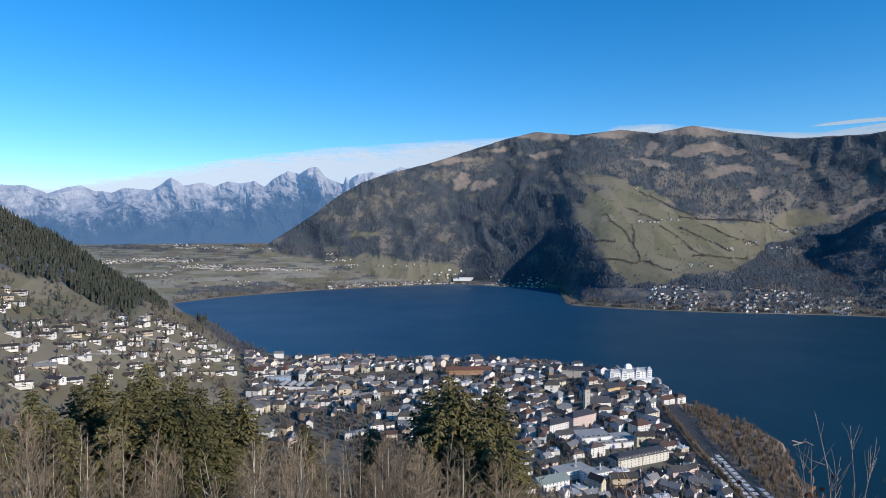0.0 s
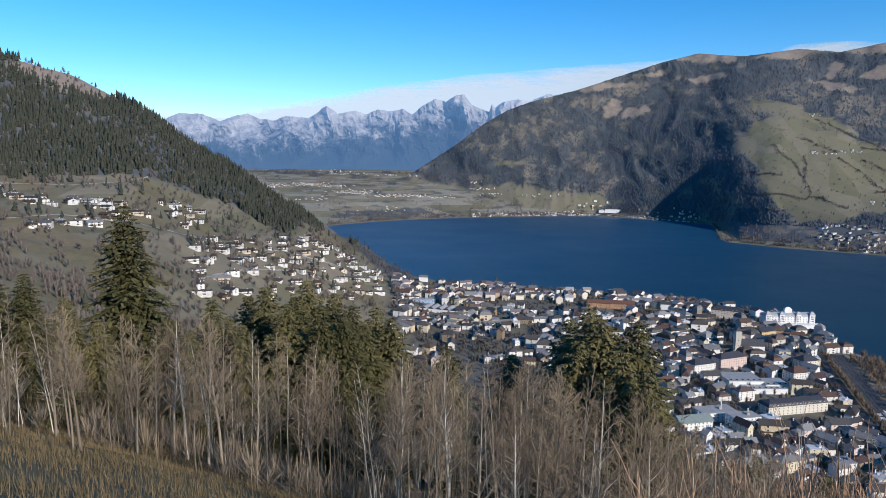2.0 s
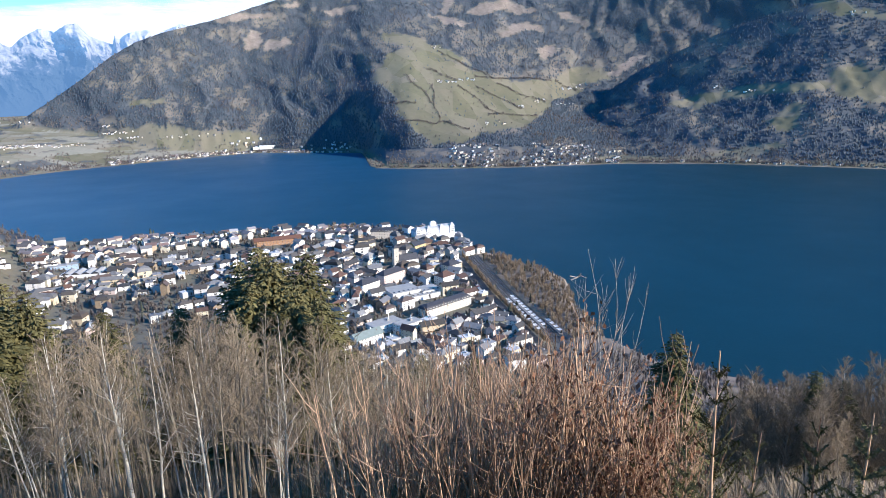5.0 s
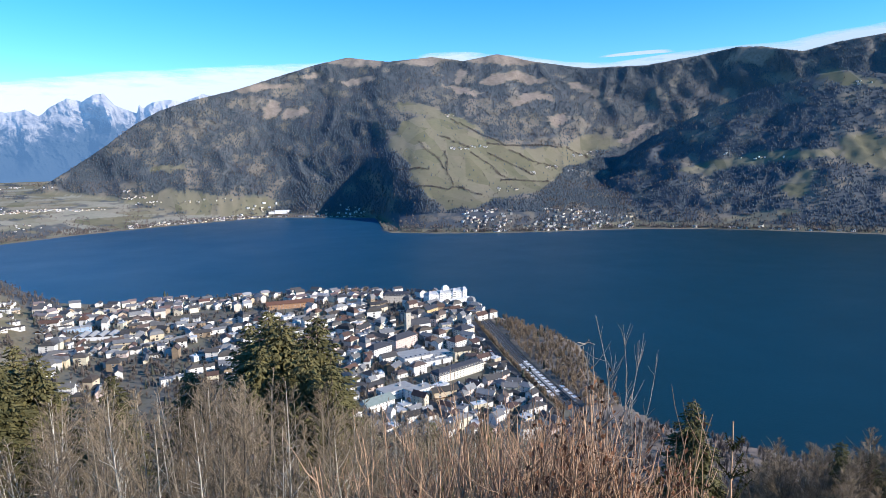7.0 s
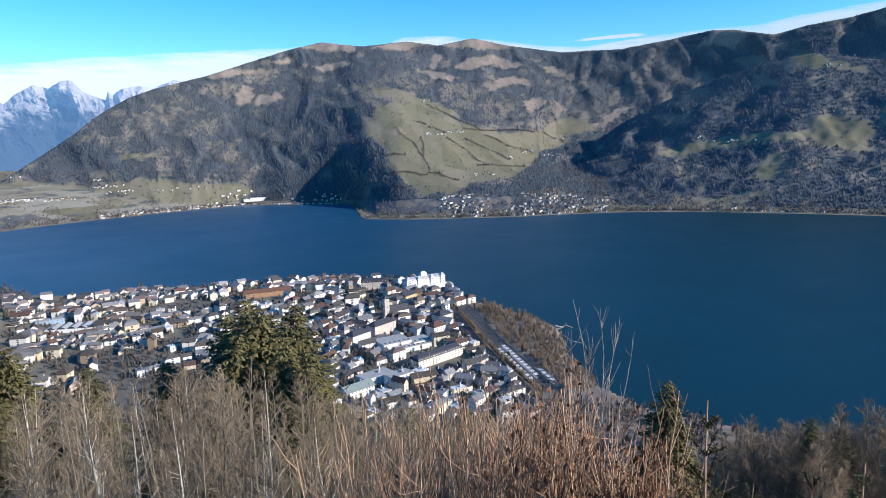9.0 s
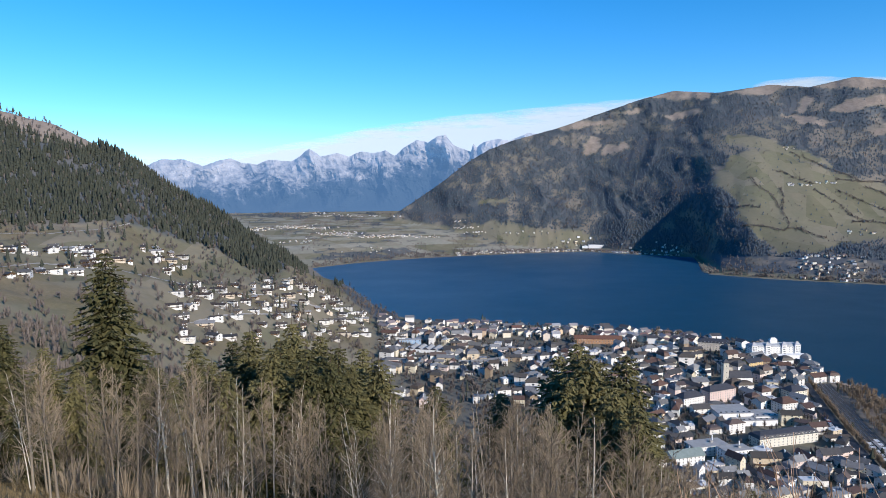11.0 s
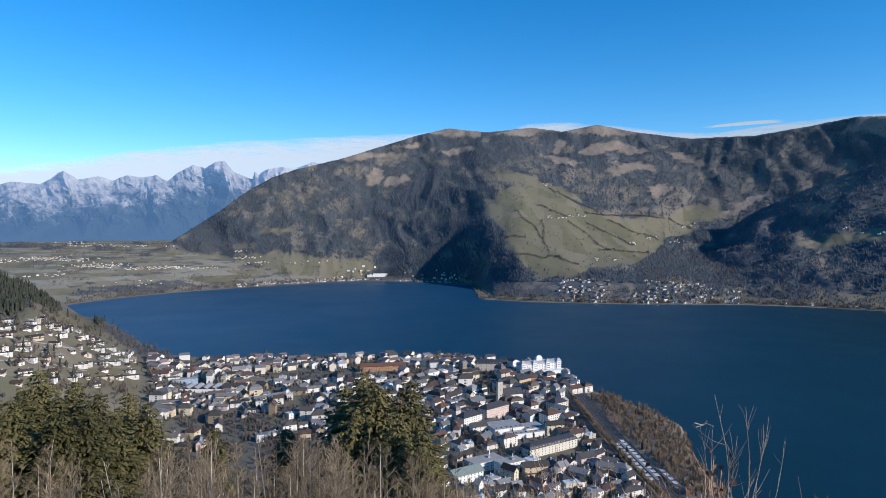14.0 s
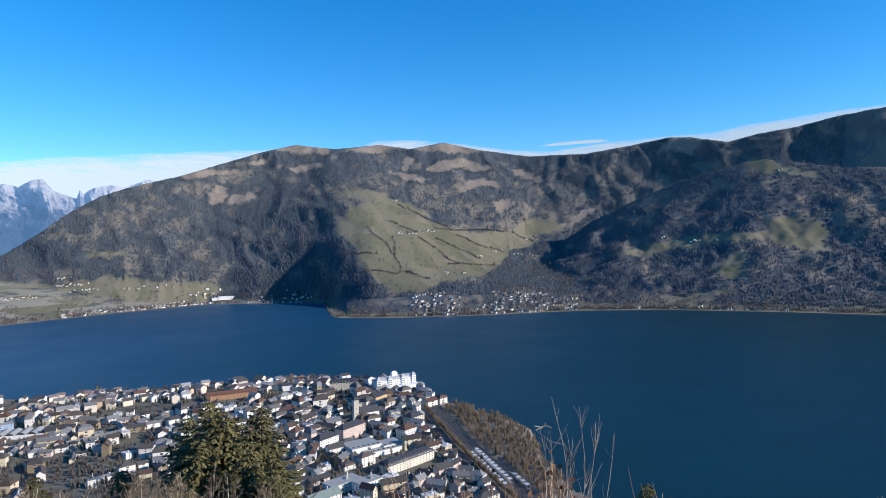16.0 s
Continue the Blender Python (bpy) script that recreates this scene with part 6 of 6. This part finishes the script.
def spruce(seed, height, width, name="spruce", droop=0.32, gap=0.42):
    """A spruce: whorls of drooping boughs, each a spine with needle sprays."""
    rng = np.random.RandomState(seed)
    trunk = Tubes()
    trunk.line([np.array((0, 0, -0.6)), np.array((0.05, 0, height * 0.5)), np.array((0, 0, height))], height * 0.014 + 0.03, 0.015, 7)
    V, F = [], []
    z = height * 0.07
    while z < height * 0.985:
        u = z / height
        reach0 = width / 2 * (1 - u) ** 0.72 * (0.72 + 0.28 * min(1, u / 0.18)) + 0.12
        n = 8 if u < 0.8 else 6
        a0 = rng.uniform(0, 6.28)
        for i in range(n):
            ang = a0 + i * 6.283 / n + rng.normal(0, 0.22)
            L = reach0 * rng.uniform(0.62, 1.18)
            out, side = np.array((math.cos(ang), math.sin(ang), 0)), np.array((-math.sin(ang), math.cos(ang), 0))
            steps = max(3, int(L / 0.25))
            tilt = rng.normal(0, 0.08) + 0.25 * (u - 0.55)
            for k in range(steps):
                t = (k + 0.6) / steps
                p = out * L * t + np.array((0, 0, z + L * (tilt * t - droop * t * t + 0.16 * max(0, t - 0.7))))
                wide = (0.42 + 0.55 * (1 - t)) * min(0.85, 0.24 * L + 0.22) * rng.uniform(0.6, 1.3)
                for s in (-1, 1):
                    d = out * rng.uniform(0.25, 0.75) + side * s * rng.uniform(0.6, 1.0) + np.array((0, 0, -rng.uniform(0.15, 0.75)))
                    d = d / np.linalg.norm(d) * wide * 1.25
                    e = out * wide * 0.34 + np.array((0, 0, rng.uniform(-0.14, 0.08)))
                    q = len(V)
                    V.extend([p, p + d * 0.55 + e, p + d, p + d * 0.5 - e * 0.9])
                    F.extend([(q, q + 1, q + 2), (q, q + 2, q + 3)])
            q = len(V)
            tip = out * L * 1.06 + np.array((0, 0, z + L * (tilt - droop + 0.09)))
            pre = out * L * 0.72 + np.array((0, 0, z + L * (tilt * 0.72 - droop * 0.52)))
            V.extend([pre + side * 0.1, tip, pre - side * 0.1, pre - np.array((0, 0, 0.16))])
            F.extend([(q, q + 1, q + 2), (q, q + 3, q + 1), (q + 2, q + 1, q + 3)])
        z += gap * rng.uniform(0.75, 1.25) * (1.0 if u < 0.8 else 0.7)
    root = new(name)
    t = new("trunk", trunk.mesh("trunk", bark_mat))
    me = mesh_of("crown", [tuple(p) for p in V], F, needle_mat)
    c = new("crown", me)
    t.parent = c.parent = root
    return root


def stand(protos, az, r, scale, turn, first):
    """Places a copy of a prototype tree on the hillside; the first of each kind is the prototype itself."""
    x, y = polar(az, r)
    k = int(turn * 7919) % len(protos)
    m = pose(x, y, land_at(az, r) - 0.05, 0, 0, turn) @ Matrix.Scale(scale, 4)
    if not first[k]:
        protos[k].matrix_basis, first[k] = m, True
        protos[k].scale = (scale,) * 3
        return protos[k]
    ob = copy_thing(protos[k], pose(x, y, land_at(az, r) - 0.05, 0, 0, turn))
    ob.scale = (scale,) * 3
    return ob


# spruces: az, distance, height
SPRUCES = [spruce(31, 20, 14.0, gap=0.4), spruce(32, 20, 12.0, gap=0.4), spruce(33, 20, 13.0, gap=0.4)]
for ob in SPRUCES:
    tagged(ob, "tall dark green spruce with drooping boughs on the slope", "spruce", "spruces of the hillside")
first = [False] * 3
SPRUCE_AT = [(38.5, 84, -3.6), (24.4, 70, -10.2), (27.9, 68, -10.6), (29.3, 74, -11.4), (22.0, 70, -11.4), (20.5, 66, -12.4), (18.4, 70, -12.6), (17.0, 66, -13.6), (32.2, 70, -11.5),
             (45.5, 52, -8.6), (47.5, 56, -8.4), (43.0, 60, -10.6), (49.5, 50, -7.5), (-0.5, 60, -12.2), (-4.6, 58, -12.9), (1.2, 64, -13.2), (-2.4, 62, -13.6),
             (-5.6, 52, -17.0), (12.0, 62, -16.0), (6.2, 66, -16.6), (-37.3, 42, -19.8), (-14.5, 48, -22.5), (-19.5, 50, -22.8), (-48.2, 80, -21.4), (-50.2, 84, -21.8), (35.5, 64, -13.0), (40.8, 58, -12.5),
             (-12.0, 30, -26), (-15.5, 26, -27), (-18, 34, -25), (-21, 24, -27), (-23.5, 30, -25.5), (-26, 26, -26.5), (-28.5, 32, -25), (-9, 34, -25.5), (-31, 30, -26), (31.0, 62, -13.0), (26.2, 62, -12.2), (23.2, 60, -12.4), (25.4, 66, -11.6), (21.2, 60, -13.6), (19.4, 62, -13.8), (29.9, 58, -13.8), (34.0, 60, -14.0), (-3.4, 54, -15.5), (0.4, 56, -15.0), (-1.4, 58, -13.0)]
for i, (az, r, top) in enumerate(SPRUCE_AT):
    h = r * math.tan(radians(top)) + EYE_Z - land_at(az, r)
    stand(SPRUCES, az, r, max(0.2, h / 20.0), 37.0 * i + 11, first)
def sapling(seed, height):
    """A thin young conifer: a leader with sparse rising side shoots."""
    rng = np.random.RandomState(seed)
    wood, side, V, F = Tubes(), Tubes(), [], []
    lead = wander(rng, (0, 0, -0.2), (0, 0, 1), height + 0.2, 10, 0.02, 0.05)
    wood.line(lead, 0.028, 0.008, 5)
    for k in range(9):
        j = 9 - k
        for i in range(4):
            ang = rng.uniform(0, 6.28)
            L = 0.16 + 0.085 * k + rng.uniform(0, 0.1)
            up = 1.3 - 0.14 * k
            way = np.array((math.cos(ang), math.sin(ang), up))
            shoot = wander(rng, lead[j], way / np.linalg.norm(way), L, 4, 0.08, 0.05)
            side.line(shoot, 0.009, 0.004, 3)
            for _ in range(int(24 + k * 14)):
                q = rng.uniform(0.3, 3.9)
                c = shoot[int(q)] * (1 - q + int(q)) + shoot[int(q) + 1] * (q - int(q))
                d = rng.normal(0, 1, 3)
                d = d / np.linalg.norm(d) * 0.065
                e = np.cross(d, (0.3, 0.5, 0.8)) * 0.22
                n = len(V)
                V.extend([c + e, c - e, c + d])
                F.append((n, n + 1, n + 2))
    root = new("conifer_sapling")
    t = new("leader", wood.mesh("leader", stem_mat))
    n = len(V)
    c = new("crown", mesh_of("crown", [tuple(p) for p in V + side.v], F + [tuple(i + n for i in q) for q in side.f], needle_mat))
    t.parent = c.parent = root
    return root


SMALL = [sapling(41, 3.0), sapling(42, 3.0)]
for ob in SMALL:
    tagged(ob, "thin young conifer sapling with sparse green needles", "sapling", "conifer saplings")
first = [False] * 2
for i, (az, r, top) in enumerate(((-41.6, 8.0, -20.8), (-34.0, 9.0, -25), (-38.6, 8.2, -26), (-44.5, 8.6, -27), (-31, 10, -25), (-49.5, 9, -25), (-52, 8, -23.5), (-39.8, 7.5, -28.5))):
    h = r * math.tan(radians(top)) + EYE_Z - land_at(az, r)
    stand(SMALL, az, r, h / 3.0, 23.0 * i, first)

# leafless trees in front
BIRCH = [bare_tree(51, 9, 2.3, trunk_r=0.085, limbs=34, twigs=8, low=0.34), bare_tree(52, 9, 1.9, trunk_r=0.06, limbs=30, twigs=8, low=0.42), bare_tree(53, 9, 2.6, trunk_r=0.115, limbs=38, twigs=8, low=0.4),
         bare_tree(54, 9, 1.9, trunk_r=0.05, limbs=44, twigs=7, low=0.36, stems=2), bare_tree(55, 9, 2.0, trunk_r=0.05, limbs=54, twigs=6, low=0.36, stems=3)]
for ob, label in zip(BIRCH, ("slender leafless birch with a pale trunk", "thin leafless young tree with upright limbs", "leafless birch with a bare pale lower trunk",
                             "leafless double-stemmed young tree", "leafless multi-stemmed alder clump")):
    tagged(ob, label, "tree", "leafless trees of the hillside")
first = [False] * 5
rng = np.random.RandomState(77)
TOPS = [(50, -9), (44, -11), (38, -13), (33, -12.5), (29, -14), (24, -16.0), (18, -17.0), (14, -16.4), (8, -17.2), (2, -17), (-4, -19), (-10, -21), (-16, -22.5), (-24, -23), (-30, -25), (-36, -27), (-46, -29)]
for i in range(235):
    az = rng.uniform(-32, 49)
    r = rng.uniform(17, 52) if az < 20 else rng.uniform(30, 64)
    top = float(along(az, TOPS)) - abs(rng.normal(0, 1.8)) - (1.0 if r < 24 else 0)
    h = r * math.tan(radians(top)) + EYE_Z - land_at(az, r)
    if h < 2.5:
        continue
    stand(BIRCH, az, r, min(h, 14) / 9.0, rng.uniform(0, 360), first)
BIG = [bare_tree(61, 15, 4.6, "bare_tree", 0.13, 64, 11, fine=2.2), bare_tree(62, 15, 4.0, "bare_tree", 0.11, 64, 11, stems=2, fine=2.2)]
for ob in BIG:
    tagged(ob, "tall leafless tree with a broad grey-brown crown on the lower slope", "tree", "leafless trees of the lower slope")
first = [False] * 2
for i in range(85):
    az = rng.uniform(-57, -37)
    r = rng.uniform(62, 105)
    top = float(along(az, [(-36, -27), (-42, -23.5), (-44, -22.3), (-50, -21.8), (-51, -20), (-57, -19)])) - abs(rng.normal(0, 1.4))
    h = r * math.tan(radians(top)) + EYE_Z - land_at(az, r)
    if h > 3:
        stand(BIG, az, r, h / 15.0, rng.uniform(0, 360), first)


def shrub(seed, height, stems, leaves, name="shrub", lean=0.14):
    """A hazel-like shrub: many straight shoots from one stool, some with withered leaves."""
    rng = np.random.RandomState(seed)
    tubes, V, F = Tubes(), [], []
    for s in range(stems):
        ang, tilt = rng.uniform(0, 6.283), abs(rng.normal(0, lean))
        way = np.array((math.cos(ang) * tilt, math.sin(ang) * tilt, 1.0))
        h = height * rng.uniform(0.55, 1.0)
        pts = wander(rng, (rng.normal(0, 0.3), rng.normal(0, 0.3), -0.3), way / np.linalg.norm(way), h, 9, 0.05, 0.02)
        tubes.line(pts, 0.021, 0.006, 4)
        for _ in range(7):
            q = rng.uniform(2.5, 8.6)
            j = int(q)
            p = pts[j] * (1 - q + j) + pts[j + 1] * (q - j)
            d = (pts[j + 1] - pts[j]) / np.linalg.norm(pts[j + 1] - pts[j]) + rng.normal(0, 0.45, 3)
            tw = wander(rng, p, d / np.linalg.norm(d), h * rng.uniform(0.10, 0.28), 3, 0.1, 0.05)
            tubes.line(tw, 0.0075, 0.0035, 3)
            for _ in range(int(leaves * rng.uniform(0, 2))):
                c = tw[rng.randint(0, 4)] + rng.normal(0, 0.08, 3)
                a, e = rng.normal(0, 1, 3), rng.normal(0, 1, 3)
                a = a / np.linalg.norm(a) * 0.03
                e = e / np.linalg.norm(e) * 0.028
                e[2] -= 0.02
                k = len(V)
                V.extend([c, c + a + e, c + 2.1 * e - np.array((0, 0, 0.015)), c - a + e])
                F.extend([(k, k + 1, k + 2), (k, k + 2, k + 3)])
    root = new(name)
    t = new("stool", tubes.mesh("stool", stem_mat))
    t.parent = root
    if V:
        c = new("foliage", mesh_of("foliage", [tuple(p) for p in V], F, dry_leaf_mat))
        c.parent = root
    return root


SHRUBS = [shrub(71, 4, 15, 0.25), shrub(72, 4, 18, 0.15), shrub(73, 4, 14, 0.8)]
LEAFY = [shrub(81, 4.2, 20, 6.0, "leafy_shrub", 0.14), shrub(82, 4.2, 17, 5.0, "leafy_shrub", 0.16)]
for ob in SHRUBS:
    tagged(ob, "leafless shrub of many straight tan shoots", "shrub", "shrubs of the foreground")
for ob in LEAFY:
    tagged(ob, "shrub of bare shoots with clusters of withered brown leaves", "shrub", "leafy shrubs of the foreground")
first = [False] * 3
SHRUB_TOP = [(14, -31), (4, -29), (-3, -26.5), (-8, -23.5), (-13, -20.8), (-17, -20.5), (-22, -19.6), (-26, -19.8), (-30, -19.5), (-36, -24), (-42, -29), (-56, -29)]
for i in range(44):
    az = -11.5 - 12.5 + rng.normal(0, 10.5)
    r = rng.uniform(7.5, 13)
    top = float(along(az, SHRUB_TOP)) - abs(rng.normal(0, 1.6))
    h = r * math.tan(radians(top)) + EYE_Z - land_at(az, r)
    if h > 0.8:
        stand(SHRUBS, az, r, h / 3.9, rng.uniform(0, 360), first)
first = [False] * 2
for az, r, top in ((-29.6, 9.0, -18.8), (-31.6, 9.4, -19.0), (-34.6, 8.8, -20.3), (-27.0, 9.8, -21.5), (-35.8, 9.6, -24.5), (-32.8, 9.8, -22), (-24.0, 10.5, -23)):
    h = r * math.tan(radians(top)) + EYE_Z - land_at(az, r)
    stand(LEAFY, az, r, h / 3.9, az * 31 % 360, first)

# long bare shoots that stand out against the lake
shoots = new("tall_shoots")
rng2 = np.random.RandomState(91)
base_x, base_y = polar(-31.5, 9.2)
for az, top in ((-30.2, -13.7), (-32.4, -14.4), (-33.6, -16.4), (-34.8, -16.6), (-29.2, -16.1), (-28.6, -16.3), (-31.2, -16.8), (-33.0, -15.6)):
    x, y = polar(az, 9.2)
    tipz = EYE_Z + 9.2 * math.tan(radians(top))
    foot = np.array((base_x + (x - base_x) * 0.35, base_y + (y - base_y) * 0.35, tipz - 2.6))
    tip = np.array((x, y, tipz))
    tb = Tubes()
    pts = [foot + (tip - foot) * t + np.array((math.sin(t * 7 + az * 3) * 0.07 * t, math.cos(t * 6 + az * 5) * 0.05 * t, 0)) for t in np.linspace(0, 1, 9)]
    tb.line(pts, 0.012, 0.0028, 4)
    for _ in range(11):
        j = rng2.randint(3, 8)
        d = pts[j] - pts[j - 1]
        d = d / np.linalg.norm(d) + rng2.normal(0, 0.45, 3)
        tb.line(wander(rng2, pts[j], d / np.linalg.norm(d), rng2.uniform(0.15, 0.5), 3, 0.12, 0.06), 0.0048, 0.002, 3)
    ob = new("shoot", tb.mesh("shoot", grainy("pale_shoot_bark", (0.25, 0.22, 0.19), (0.5, 0.46, 0.41), 3, 0.8) if "pale_shoot_bark" not in bpy.data.materials else bpy.data.materials["pale_shoot_bark"]))
    ob.parent = shoots
x, y = polar(-28.9, 9.2)
zt = EYE_Z + 9.2 * math.tan(radians(-16.1))
tb = Tubes()
tb.line([np.array((x - 0.13, y, zt + 0.03)), np.array((x - 0.03, y, zt)), np.array((x + 0.05, y, zt + 0.015)), np.array((x + 0.14, y, zt - 0.03))], 0.009, 0.006, 4)
tb.line([np.array((x - 0.11, y, zt - 0.03)), np.array((x, y, zt + 0.0)), np.array((x + 0.05, y, zt + 0.05))], 0.01, 0.012, 4)
ob = new("snag", tb.mesh("snag", bpy.data.materials["pale_shoot_bark"]))
ob.parent = shoots
tagged(shoots, "tall bare pale shoots rising out of the shrub", "shoots")
tagged(ob, "pale broken twig caught on top of a shoot")

# wood on the slope that falls to the lake
rng, P = woods(96, 2600, -25, -57, 150, 660, lambda a, r, z: 0.9 * (z > 1) * (r < along(a, SHORE_NEAR) - 4))
V, F = brush_trees(rng, P, rng.uniform(7, 14, len(P)), rng.uniform(5, 8, len(P)), 40, 0.16)
stuff_mesh("lakeside_slope_woods", V, F, far_bare_mat, "leafless brown wood on the slope down to the lake", "forest")

# undergrowth between the trees
rng, P = woods(95, 2600, 50, -57, 26, 112, lambda a, r, z: np.clip((r - 24) / 22, 0.1, 1.0) * (1 - 0.8 * smooth(30, 36, a) * (r < 36)))
V, F = brush_trees(rng, P, rng.uniform(1.2, 3.4, len(P)), rng.uniform(2.0, 3.8, len(P)), 30, 0.035)
stuff_mesh("undergrowth", V, F, twig_mat, "leafless brown undergrowth between the trees", "undergrowth")

# dry grass on the near slope
rng = np.random.RandomState(99)
V, F = [], []
n = 46000
az = np.where(rng.rand(n) < 0.6, rng.uniform(18, 56, n), rng.uniform(-56, 20, n))
r = 6 + 52 * rng.rand(n) ** 0.7
z = land(az, r)
for a, d, h0 in zip(az, r, z):
    x, y = polar(a, d)
    for _ in range(2):
        h, t = rng.uniform(0.1, 0.3), rng.uniform(0, 6.28)
        w = 0.006 + d * 0.0003
        px, py = x + rng.normal(0, 0.12), y + rng.normal(0, 0.12)
        k = len(V)
        V.extend([(px - w * math.sin(t), py + w * math.cos(t), h0 - 0.1), (px + w * math.sin(t), py - w * math.cos(t), h0 - 0.1),
                  (px + math.cos(t) * h * 0.6, py + math.sin(t) * h * 0.6, h0 + h)])
        F.append((k, k + 1, k + 2))
stuff_mesh("dry_grass", V, F, grass_mat, "dry tan grass on the foreground slope", "grass")
